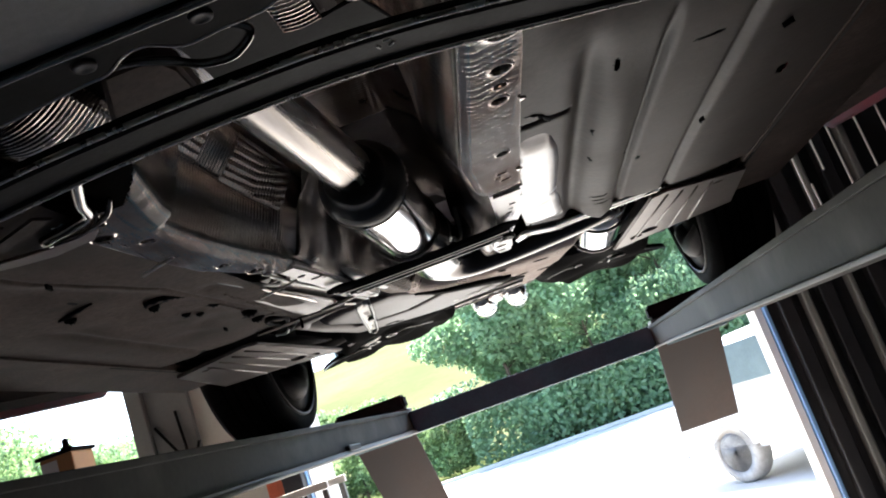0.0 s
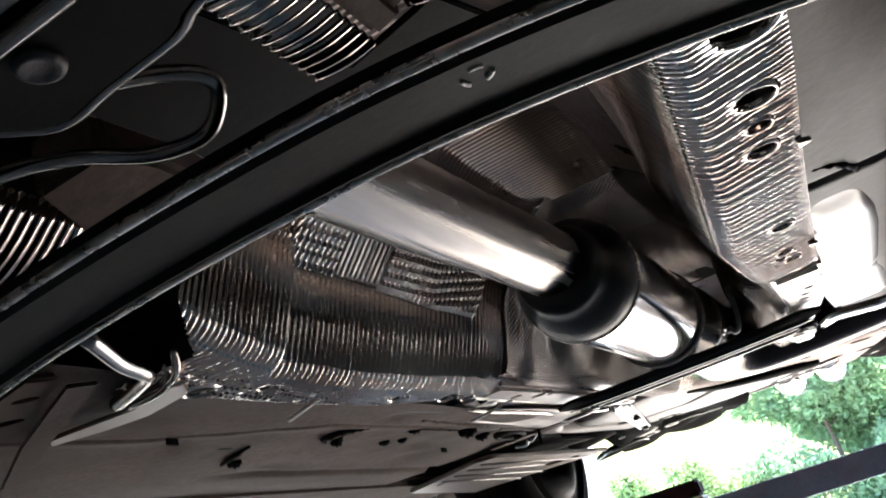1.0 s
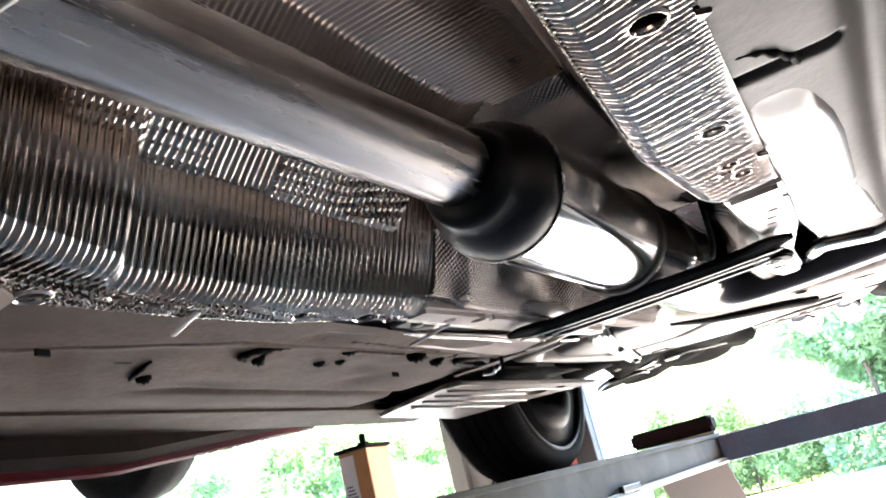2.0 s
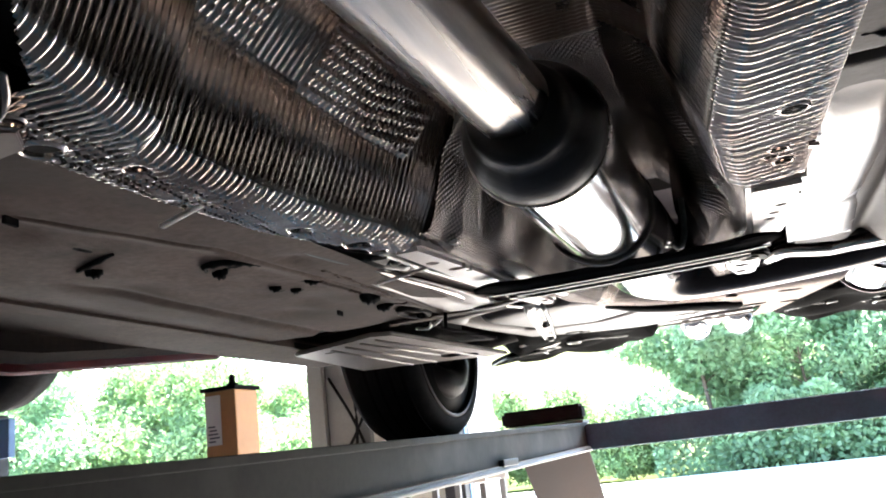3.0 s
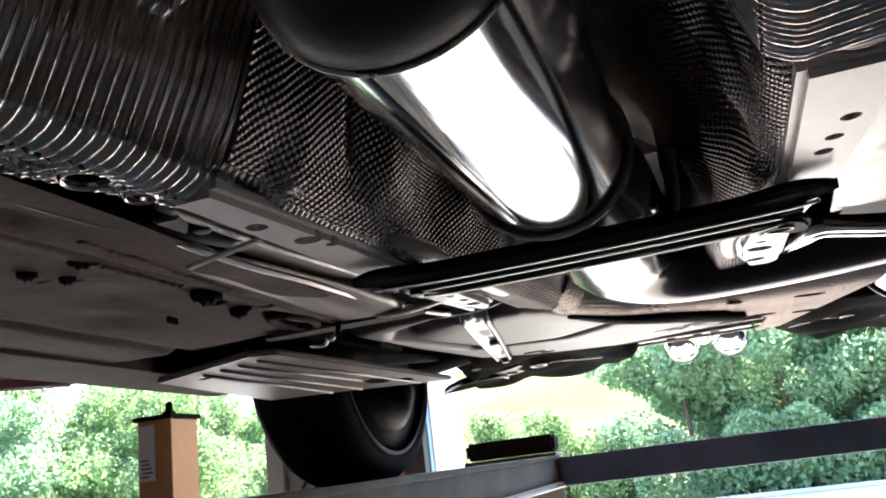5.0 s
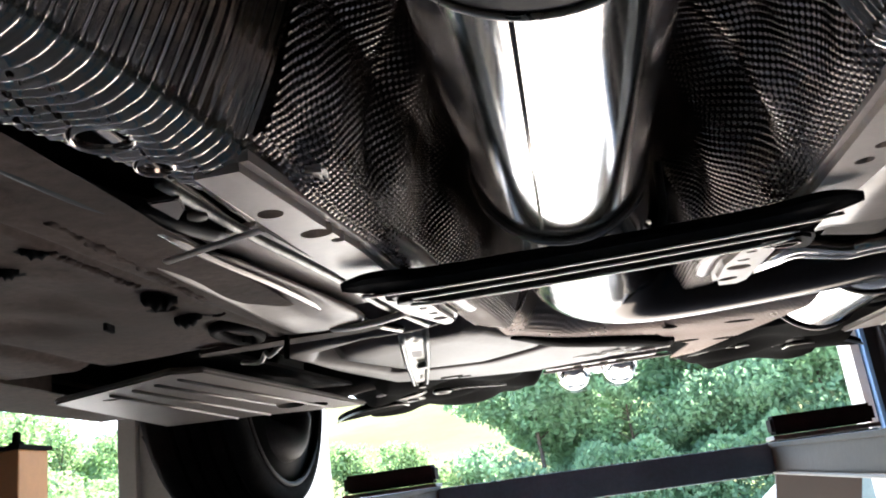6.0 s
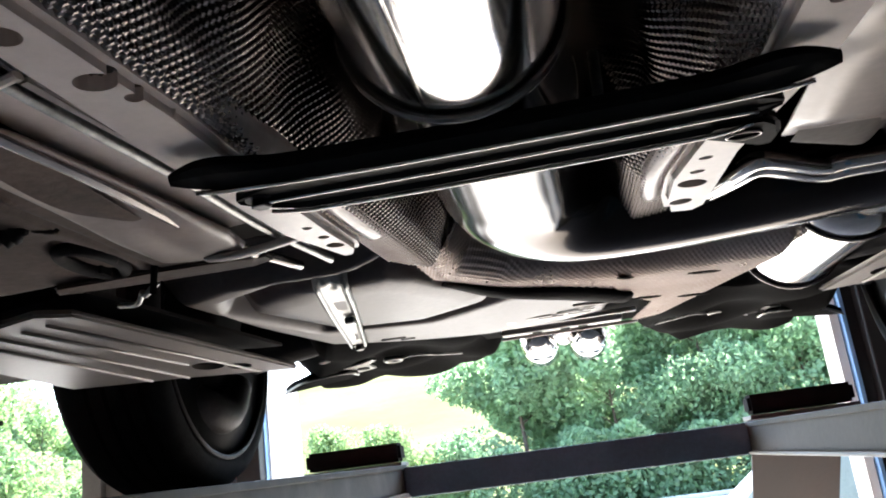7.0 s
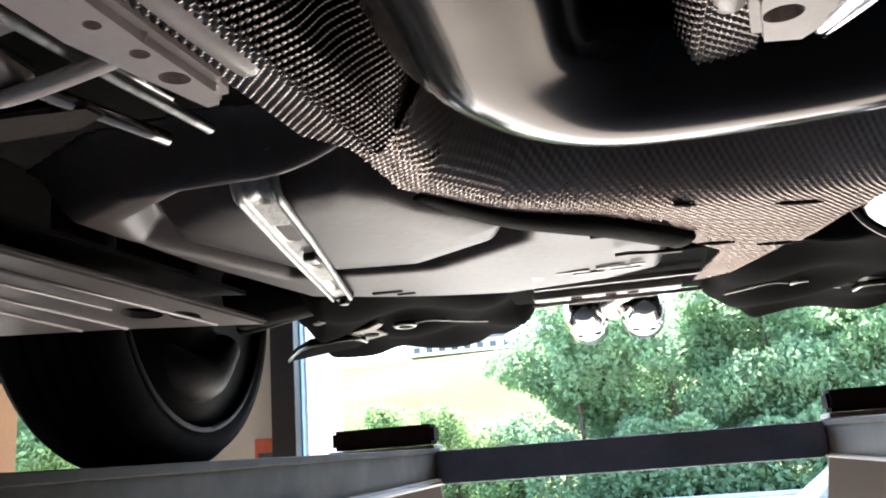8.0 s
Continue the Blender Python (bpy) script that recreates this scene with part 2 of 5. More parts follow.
def cut(ob, cutters):
    """Cuts the given bmeshes out of a mesh object."""
    whole = bmesh.new()
    for c in cutters:
        me = bpy.data.meshes.new("tool")
        c.to_mesh(me)
        whole.from_mesh(me)
        c.free()
        bpy.data.meshes.remove(me)
    me = bpy.data.meshes.new("tool")
    whole.to_mesh(me)
    whole.free()
    tool = new("tool", me)
    mod = ob.modifiers.new("cut", "BOOLEAN")
    mod.operation, mod.object, mod.solver = "DIFFERENCE", tool, "EXACT"
    deps = bpy.context.evaluated_depsgraph_get()
    made = bpy.data.meshes.new_from_object(ob.evaluated_get(deps))
    old = ob.data
    made.name = old.name
    ob.modifiers.clear()
    ob.data = made
    bpy.data.objects.remove(tool)
    bpy.data.meshes.remove(me)
    return ob


def hole(x, y, z, rx, ry, turn=0.0, depth=0.03, sides=24):
    """A cutter for an oval hole that goes up through a plate."""
    bm = bmesh.new()
    bmesh.ops.create_cone(bm, cap_ends=True, segments=sides, radius1=1, radius2=1, depth=2 * depth)
    bmesh.ops.transform(bm, matrix=pose(x, y, z, 0, 0, turn) @ Matrix.Diagonal((rx, ry, 1, 1)), verts=bm.verts)
    return bm


def ring(x, y, z, rx, ry, wire=0.003, turn=0.0):
    """A rolled edge round an oval hole."""
    c, s = math.cos(radians(turn)), math.sin(radians(turn))
    pts = []
    for k in range(29):
        a = 2 * math.pi * k / 28
        u, v = rx * math.cos(a), ry * math.sin(a)
        pts.append(Vector((x + u * c - v * s, y + u * s + v * c, z)))
    return tube(pts, wire, 8, caps=False)


def bolt(x, y, z, r=0.009, h=0.008):
    """A flanged hexagon bolt head that points down."""
    bm = lathe([(0, r * 1.5), (-h * 0.3, r * 1.5), (-h * 0.36, r * 1.05)], (x, y, z), "Z", 18)
    hexa = lathe([(-h * 0.3, r), (-h, r), (-h * 1.1, r * 0.8), (-h * 1.1, 0.0001)], (x, y, z), "Z", 6)
    me = bpy.data.meshes.new("tmp")
    hexa.to_mesh(me)
    hexa.free()
    bm.from_mesh(me)
    bpy.data.meshes.remove(me)
    return bm


def lerp(v, xs, ys):
    return np.interp(v, xs, ys)


def seg_dist(X, Y, pts, closed=True):
    """Distance to an outline, negative inside where it is closed."""
    d = np.full(X.shape, 1e9)
    inside = np.zeros(X.shape, bool)
    n = len(pts)
    for i in range(n if closed else n - 1):
        (ax, ay), (bx, by) = pts[i], pts[(i + 1) % n]
        ex, ey = bx - ax, by - ay
        t = np.clip(((X - ax) * ex + (Y - ay) * ey) / (ex * ex + ey * ey), 0, 1)
        d = np.minimum(d, np.hypot(X - ax - t * ex, Y - ay - t * ey))
        if closed:
            cross = (ay > Y) != (by > Y)
            inside ^= cross & (X < (bx - ax) * (Y - ay) / (by - ay + 1e-12) + ax)
    return np.where(inside, -d, d) if closed else d


def step(a, b, v):
    t = np.clip((v - a) / (b - a), 0, 1)
    return t * t * (3 - 2 * t)


# ---- ground and building ----
def setting(name, bm, material, label, category):
    return tagged(part(name, bm, material), label, category, kind="structure")


def terrain():
    """One sheet from the workshop floor to the far hill."""
    xs = np.concatenate([np.linspace(-900, -60, 30), np.linspace(-50, 50, 41), np.linspace(60, 900, 30)])
    ys = np.concatenate([np.linspace(-300, -20, 12), np.linspace(-15, 45, 31), np.linspace(50, 1200, 50)])
    X, Y = np.meshgrid(xs, ys)
    Z = 42 * step(60, 330, Y) + 40 * step(320, 1200, Y) + 3 * np.sin(X * 0.011) * step(120, 400, Y)
    return X, Y, Z


X, Y, Z = terrain()
ground = sheet("ground", np.stack([X, Y, Z], -1), CONCRETE, None, thick=0)
tagged(ground, "sunlit pale concrete yard running out to a hay field", "ground", kind="structure")
ground.data.materials.append(GRASS)
ground.data.materials.append(HILL)
for f in ground.data.polygons:
    c = f.center
    f.material_index = 2 if c.y > 60 else 1 if c.y > 29.5 or c.x < -16 or c.x > 40 else 0
setting("verge_kerb", box(-30, 40, 29.2, 29.45, -0.02, 0.12, 0.02), CONCRETE, "pale concrete kerb along the hedge", "kerb")

setting("floor", box(-6.2, 3.0, -4.0, 6.12, -0.05, 0.006, 0.002), SHOPFLOOR, "stained grey concrete workshop floor, sunlit by the door", "floor")
# The south wall is unseen; pale grey lets it bounce fill light.
setting("wall_south", box(-6.4, 3.2, -4.25, -4.0, 0, 3.9, 0), FILLWALL, "unseen wall behind the lift, pale grey to bounce fill light", "wall")
setting("wall_east", box(3.0, 3.2, -4.0, 6.0, 0, 3.9, 0), CLADDING, "dark clad workshop side wall", "wall")
setting("wall_west", box(-6.4, -6.2, -4.0, 6.0, 0, 3.9, 0), WALL, "cream painted workshop side wall", "wall")
setting("ceiling", box(-6.4, 3.2, -4.25, 6.25, 3.9, 4.05, 0), CLADDING, "dark workshop roof lining", "ceiling")
setting("lintel_wall", box(-6.4, 3.2, 6.0, 6.25, 3.25, 3.9, 0), WALL, "cream wall over the two door openings", "wall")

pier = thing("wall_pier", "cream wall pier with grey column between two door openings", "wall", kind="structure")
part("wall_core", box(-2.86, -1.76, 6.0, 6.6, 0, 3.25, 0.004), WALL, pier)
part("column", box(-2.88, -2.755, 5.90, 5.997, 0, 3.25, 0.008), GREYSTEEL, pier, "dark grey steel column")
part("column", box(-2.751, -2.43, 5.94, 5.997, 0, 3.25, 0.006), GREYSTEEL, pier, "pale grey boxed pipe cover")
part("door_jamb", box(-1.90, -1.755, 5.86, 5.997, 0, 3.25, 0.006), CLADDING, pier, "dark door guide rail")
part("door_trim", box(-1.756, -1.747, 5.95, 6.0, 0, 3.25, 0.003), BLUETRIM, pier, "blue edge trim")
part("door_reveal", box(-1.758, -1.735, 6.003, 6.62, 0, 3.25, 0.003), WHITETRIM, pier, "white door reveal")
part("sticker", box(-2.06, -1.93, 5.992, 5.9985, 1.40, 1.78, 0.001), ORANGE, pier, "faded orange-red warning sticker")
part("sticker_bar", box(-2.04, -1.95, 5.9895, 5.9915, 1.66, 1.70, 0), INK, pier)
part("sticker_bar", box(-2.04, -1.95, 5.9895, 5.9915, 1.58, 1.61, 0), INK, pier)

jamb = thing("wall_pier_east", "dark clad pier with pale and blue door trim", "wall", kind="structure")
part("wall_core", box(1.64, 3.0, 6.0, 6.25, 0, 3.25, 0.004), CLADDING, jamb)
part("door_trim", box(1.555, 1.605, 6.0, 6.24, 0, 3.25, 0.004), WHITETRIM, jamb, "pale door edge trim")
part("door_trim", box(1.610, 1.634, 5.95, 6.24, 0, 3.25, 0.004), BLUETRIM, jamb, "blue door edge trim")
for i, (x, w) in enumerate(((1.70, 0.10), (1.86, 0.05), (1.98, 0.10), (2.18, 0.035), (2.32, 0.10), (2.52, 0.05))):
    part("door_guide", box(x, x + w, 5.90 - 0.02 * (i % 2), 5.997, 0, 3.25, 0.012, 3), GREYSTEEL if i in (1, 3, 5) else CLADDING, jamb, "bright steel guide" if i in (1, 3, 5) else "")

# hanging rods on a rack beside the door guides
rack = thing("tool_rack", "dark wall rack with thin pale hanging rods", "rack")
part("rail", box(2.0, 2.95, 5.70, 5.75, 2.66, 2.71, 0.006), CLADDING, rack)
for x in (2.02, 2.90):
    part("bracket", box(x, x + 0.04, 5.74, 5.87, 2.64, 2.73, 0.004), CLADDING, rack)
for x, z0, z1 in ((2.10, 1.98, 2.66), (2.255, 2.24, 2.66), (2.386, 2.06, 2.66), (2.575, 2.08, 2.66), (2.73, 2.10, 2.66), (2.15, 1.76, 2.18)):
    part("rod", tube([Vector((x, 5.69, z1)), Vector((x + 0.004, 5.685, z0))], 0.0075, 8), WHITETRIM, rack)

cable = thing("crossed_cables", "black cables crossing on the pale wall pier", "cable")
for a, b in (((-2.72, 2.18), (-2.44, 1.60)), ((-2.42, 1.99), (-2.66, 1.60)), ((-2.54, 2.25), (-2.55, 1.50))):
    mid = Vector(((a[0] + b[0]) / 2 + 0.03, 5.91, (a[1] + b[1]) / 2))
    part("cord", tube(smooth_path([Vector((a[0], 5.93, a[1])), mid, Vector((b[0], 5.93, b[1]))], 6), 0.011, 8), PLASTIC, cable, smooth=True)

cabinet = thing("control_cabinet", "tall tan metal cabinet with a pale printed label", "cabinet")
part("body", box(-2.47, -2.29, 4.10, 4.30, 0.0, 1.985, 0.006), TAN, cabinet)
part("lid", box(-2.485, -2.278, 4.085, 4.315, 1.985, 2.005, 0.004), PLASTIC, cabinet, "dark lid edge")
part("lamp", lathe([(0, 0.03), (0.02, 0.03), (0.024, 0.018), (0.06, 0.016), (0.068, 0.004), (0.068, 0.0001)], (-2.37, 4.2, 2.005), "Z", 16), PLASTIC, cabinet)
lab = part("label_sheet", box(-2.462, -2.375, 4.0955, 4.0985, 1.72, 1.965, 0.0005), PAPER, cabinet, "white paper label")
for i in range(5):
    part("label_bar", box(-2.45 + 0.006 * (i % 2), -2.41 + 0.008 * ((i * 7) % 4), 4.0935, 4.095, 1.735 + 0.018 * i, 1.743 + 0.018 * i, 0), INK, lab)

# a wheel on a stand in the next bay
stand = thing("wheel_stand", "black wheel clamped on a dark steel stand", "stand")
part("column", box(-2.52, -2.40, 2.72, 2.84, 0.04, 1.86, 0.01), CLADDING, stand)
part("foot", box(-2.85, -2.1, 2.5, 3.05, 0.0, 0.04, 0.008), CLADDING, stand)
part("tyre", lathe([(-0.1, 0.2), (-0.11, 0.25), (-0.09, 0.31), (0, 0.325), (0.09, 0.31), (0.11, 0.25), (0.1, 0.2), (-0.1, 0.2)], (-2.44, 2.78, 2.19), "Y", 48), RUBBER, stand, smooth=True)
part("rim", lathe([(-0.06, 0.0001), (-0.06, 0.06), (-0.03, 0.1), (-0.05, 0.19), (-0.1, 0.205), (0.1, 0.205), (0.05, 0.19), (0.05, 0.0001)], (-2.44, 2.78, 2.19), "Y", 40), RIM, stand, smooth=True)
part("screen", box(-2.36, -2.26, 2.70, 2.73, 1.70, 1.83, 0.004), BLUETRIM, stand, "small pale blue display panel")

# a steel trolley by the left door
trolley = thing("steel_trolley", "bare steel parts trolley with bright top rail", "trolley")
for x in (-2.06, -1.72, -1.43):
    for y in (5.16, 5.55):
        part("leg", box(x, x + 0.035, y, y + 0.035, 0.0, 1.375, 0.004), GREYSTEEL, trolley)
part("top_rail", box(-2.08, -1.38, 5.14, 5.175, 1.378, 1.425, 0.006), WHITETRIM, trolley)
part("top_rail", box(-2.08, -1.38, 5.56, 5.595, 1.378, 1.425, 0.006), WHITETRIM, trolley)
for x in (-2.30, -2.25, -2.20, -2.15):
    part("upright", box(x, x + 0.016, 5.16, 5.18, 0.36, 1.40, 0.002), GREYSTEEL, trolley)
part("side_bar", box(-2.32, -2.08, 5.155, 5.185, 1.40, 1.42, 0.003), GREYSTEEL, trolley)
part("shelf", box(-2.32, -1.4, 5.15, 5.58, 0.95, 0.97, 0.003), GREYSTEEL, trolley)
part("shelf", box(-2.32, -1.4, 5.15, 5.58, 0.35, 0.37, 0.003), GREYSTEEL, trolley)

# ---- the lift ----
lift = thing("car_lift", "grey steel drive-on car lift, raised, ramps hanging", "car lift")
def tilted(ob, z0, slope):
    """Lets a runway beam fall a little towards its front end."""
    ob.matrix_local = Matrix.Translation((0, 4.34, z0)) @ pose(0, 0, 0, math.degrees(math.atan(slope)), 0, 0) @ Matrix.Translation((0, -4.34, -1.60))


for x0, x1, xi, sx, zt, sl in ((-1.02, -0.62, -0.62, 1, 1.614, 0.0165), (0.66, 1.06, 0.66, -1, 1.604, 0.0125)):
    rw = part("runway", box(x0, x1, -1.7, 4.34, 1.498, 1.594, 0.006), LIFT, lift, "scuffed grey runway beam")
    part("top_lip", box(min(xi, xi + sx * 0.008), max(xi, xi + sx * 0.008), -1.7, 4.34, 1.586, 1.602, 0.002), LIFT, rw)
    part("bottom_lip", box(min(xi, xi + sx * 0.016), max(xi, xi + sx * 0.016), -1.7, 4.33, 1.490, 1.499, 0.002), GREYSTEEL, rw, "worn bright lower edge")
    part("deck_plate", box(x0 + 0.01, x1 - 0.01, -1.69, 4.33, 1.594, 1.600, 0.001), LIFT, rw)
    part("end_plate", box(x0 - 0.004, x1 + 0.004, 4.34, 4.352, 1.492, 1.604, 0.002), LIFTDARK, rw)
    tilted(rw, zt, sl)
    stop = part("wheel_stop", poly([(x0 + 0.02, 4.30), (x1 - 0.004, 4.30), (x1 - 0.004, 4.40), (x1 - 0.03, 4.425), (x0 + 0.05, 4.425), (x0 + 0.02, 4.40)], 1.632, 1.702, 0.012), RUBBER, lift, "dark rubber wheel stop")
    part("stop_plate", box(x0 + 0.015, x1, 4.28, 4.43, 1.612, 1.628, 0.003), GREYSTEEL, stop, "bright steel plate")
    part("stop_hinge", tube([Vector((x0 + 0.02, 4.40, 1.606)), Vector((x1 - 0.01, 4.40, 1.606))], 0.008, 10), GREYSTEEL, stop)
    ry = part("ramp", box(-0.16, 0.16, -0.006, 0.006, -0.62, 0.0, 0.003), RAMP, lift, "hanging brown-red approach ramp")
    ry.matrix_local = pose((x0 + x1) / 2 + sx * 0.03, 4.375, 1.50, 42, 0, 0)
    part("ramp_hinge", tube([Vector((x0 + 0.06, 4.36, 1.50)), Vector((x1 - 0.03, 4.36, 1.50))], 0.012, 12), LIFTDARK, lift)
    for a, b in (((-1.5, 0.10), (0.7, 1.44)), ((0.7, 0.10), (-1.5, 1.40))):
        xm = (x0 + x1) / 2 + (0.05 if a[0] else -0.05)
        d = Vector((0, b[0] - a[0], b[1] - a[1]))
        arm = part("scissor_arm", box(-0.03, 0.03, -d.length / 2, d.length / 2, -0.05, 0.05, 0.006), LIFTDARK, lift)
        arm.matrix_local = pose(xm, (a[0] + b[0]) / 2, (a[1] + b[1]) / 2, math.degrees(math.atan2(d.z, d.y)), 0, 0)
    part("base_rail", box(x0 + 0.05, x1 - 0.05, -1.6, 1.2, 0.0, 0.08, 0.006), LIFTDARK, lift)
tie = part("tie_rod", tube([Vector((-0.606, 1.2, 1.447)), Vector((-0.606, 2.16, 1.466)), Vector((-0.606, 3.2, 1.482)), Vector((-0.606, 4.32, 1.497))], 0.007, 10), GREYSTEEL, lift, "grey steel rod under the runway", smooth=True)
part("rod_bracket", box(-0.616, -0.598, 2.90, 3.06, 1.486, 1.507, 0.003), CLADDING, tie)
part("cross_beam", box(-0.618, 0.658, 4.29, 4.36, 1.492, 1.606, 0.005), LIFTDARK, lift, "dark blue-grey cross beam with a rubbed spot")

# ---- the car ----
car = thing("car", "red car raised on a lift, seen from below, underbody worn", "car")
ZF = 1.742


def body_shell():
    """Side outline of the body, swept across in seven sections."""
    side = [(-0.95, 1.98), (-0.90, 2.25), (-0.7, 2.38), (0.15, 2.48), (0.75, 2.88), (1.2, 2.97), (2.2, 2.95), (2.9, 2.62), (3.35, 2.55), (3.50, 2.25), (3.46, 1.98)]
    bm = bmesh.new()
    rows = []
    for x, k in ((-0.87, 0.0), (-0.84, 0.55), (-0.72, 0.9), (-0.4, 1.0), (0.0, 1.02), (0.44, 1.0), (0.76, 0.9), (0.88, 0.55), (0.91, 0.0)):
        rows.append([bm.verts.new((x, y, 1.98 + min(z - 1.98, (z - 1.98) * (0.62 + 0.38 * k)) if i not in (0, 10) else z)) for i, (y, z) in enumerate(side)])
    for a, b in zip(rows, rows[1:]):
        for i in range(len(side) - 1):
            bm.faces.new((a[i], a[i + 1], b[i + 1], b[i]))
        bm.faces.new((a[-1], a[0], b[0], b[-1]))
    bm.faces.new(rows[0])
    bm.faces.new(rows[-1][::-1])
    bmesh.ops.recalc_face_normals(bm, faces=bm.faces)
    return bm


WHEELS = [(-0.75, 2.645), (0.79, 2.645), (-0.75, -0.02), (0.79, -0.02)]
shell = part("body", body_shell(), REDPAINT, car, "red painted body shell")
cut(shell, [lathe([(-0.16, 0.0001), (-0.16, 0.36), (0.16, 0.36), (0.16, 0.0001)], (x, y, 1.895), "X", 36) for x, y in WHEELS])
shell.data.materials.append(REDPAINT)
ub = part("underbody", box(-0.58, 0.62, -0.85, 3.40, 1.955, 1.978, 0.004), UNDERCOAT, car, "black undercoated floor above the tunnel")
for x0, x1 in ((-0.86, -0.583), (0.623, 0.90)):
    for y0, y1 in ((0.36, 2.25), (2.99, 3.44), (-0.92, -0.38)):
        part("side_floor", box(x0, x1, y0, y1, 1.955, 1.978, 0.003), UNDERCOAT, ub)
for x, s in ((-0.86, 1), (0.90, -1)):
    lo, hi = min(x, x + s * 0.19), max(x, x + s * 0.19)
    sill = part("sill", box(lo, hi, 0.38, 2.20, 1.775, 2.0, 0.03, 4), REDPAINT, car, "red sill with dark underside")
    part("sill_cover", box(lo + 0.04, hi + 0.02 if s > 0 else hi - 0.04, 0.40, 2.22, 1.767, 1.774, 0.002) if s > 0 else box(lo - 0.02, hi - 0.04, 0.40, 2.22, 1.767, 1.774, 0.002), FLOORPAN, sill)
    lip, skirt = bmesh.new(), bmesh.new()
    rows, inner = [], []
    for k in range(31):
        y = 0.40 + 1.52 * k / 30
        z = 1.716 + 0.115 * max(0.0, y - 1.40)
        rows.append([lip.verts.new((x - s * a, y, b)) for a, b in ((0.022, z), (0.028, z + 0.004), (0.030, 1.82), (0.000, 1.82), (0.000, z + 0.016), (0.014, z + 0.004))])
        inner.append([skirt.verts.new((x - s * a, y, b)) for a, b in ((0.000, z + 0.0135), (0.000, 1.80), (-0.030, 1.80), (-0.030, z + 0.026))])
    for a, b in zip(rows, rows[1:]):
        for k in range(6):
            lip.faces.new((a[k], a[(k + 1) % 6], b[(k + 1) % 6], b[k]))
    for a, b in zip(inner, inner[1:]):
        for k in range(4):
            skirt.faces.new((a[k], a[(k + 1) % 4], b[(k + 1) % 4], b[k]))
    for bm, ends in ((lip, rows), (skirt, inner)):
        bm.faces.new(ends[0])
        bm.faces.new(ends[-1][::-1])
        bmesh.ops.recalc_face_normals(bm, faces=bm.faces)
    part("sill_lip", lip, REDPAINT, sill, "glossy red lower lip", smooth=False)
    part("sill_skirt", skirt, FLOORPAN, sill, "grey-brown inner flange of the sill", smooth=False)
    part("liner_cover", box(min(x + s * 0.05, x + s * 0.36), max(x + s * 0.05, x + s * 0.36), 1.70, 2.26, 1.795, 1.80, 0.002), UNDERCOAT, sill)
    part("inner_skirt", box(min(x + s * 0.203, x + s * 0.209), max(x + s * 0.203, x + s * 0.209), 1.55, 2.26, 1.756, 1.95, 0.002), UNDERCOAT, sill)
    xs = x + s * 0.222
    part("pinch_seam", box(xs - 0.003, xs + 0.003, 0.40, 1.80, 1.752, 1.79, 0.001), FLOORPAN, sill)


def wheel(x, y, s):
    """A road wheel; s is the side on which its inner face looks at the tunnel."""
    zc = 1.886 if y > 1 else 1.862
    if s < 0:
        zc -= 0.004
    w = part("wheel", lathe([(0.03 * s, 0.0001), (0.03 * s, 0.07), (0.02 * s, 0.08), (0.0, 0.08), (0.0, 0.0001)], (x, y, zc), "X", 32), RIM, car, "dark road wheel")
    R = 0.306
    side = [(-0.070, R - 0.068), (-0.084, R - 0.058), (-0.090, R - 0.04), (-0.084, R - 0.016), (-0.066, R - 0.004), (-0.03, R), (0.05, R), (0.085, R - 0.004), (0.104, R - 0.016), (0.112, R - 0.04), (0.106, R - 0.058), (0.092, R - 0.068)]
    part("tyre", lathe([(a * s, b) for a, b in side], (x, y, zc), "X", 72), RUBBER, w, smooth=True)
    part("rim", lathe([(0.10 * s, R - 0.062), (0.098 * s, R - 0.070), (0.085 * s, R - 0.082), (0.02 * s, 0.205), (-0.015 * s, 0.20), (-0.02 * s, 0.19), (-0.032 * s, 0.15), (-0.03 * s, 0.08), (-0.03 * s, 0.0001)], (x, y, zc), "X", 48), RIM, w, smooth=True)
    part("brake_disc", lathe([(0.028 * s, 0.0001), (0.028 * s, 0.135), (0.014 * s, 0.135), (0.014 * s, 0.0001)], (x, y, zc), "X", 40), RIM, w)
    part("hub", lathe([(0.0, 0.085), (0.03 * s, 0.08), (0.05 * s, 0.055), (0.085 * s, 0.05), (0.09 * s, 0.03), (0.09 * s, 0.0001)], (x, y, zc), "X", 24), CASTING, w)
    part("knuckle", tube(smooth_path([(x + 0.04 * s, y - 0.13, zc - 0.10), (x + 0.085 * s, y - 0.06, zc - 0.15), (x + 0.10 * s, y + 0.02, zc - 0.16), (x + 0.10 * s, y + 0.10, zc - 0.10)], 6), [0.030 + 0.010 * math.sin(0.17 * k) for k in range(19)], 14), CASTING, w, smooth=True)
    part("caliper", box(min(x - 0.01 * s, x + 0.06 * s), max(x - 0.01 * s, x + 0.06 * s), y - 0.16, y - 0.09, zc - 0.09, zc + 0.05, 0.012, 3), CASTING, w)
    part("rim_lip", ring_x(x + 0.108 * s, y, zc, R - 0.059, 0.0055), CASTING, w, smooth=True)
    part("rim_lip", ring_x(x + 0.09 * s, y, zc, R - 0.075, 0.004), CASTING, w, smooth=True)
    for k in range(4):
        part("tread_groove", lathe([(-0.004, R - 0.004), (-0.004, R + 0.001), (0.004, R + 0.001), (0.004, R - 0.004)], (x + (-0.02 + 0.032 * k) * s, y, zc), "X", 56), PLASTIC, w)
    return w


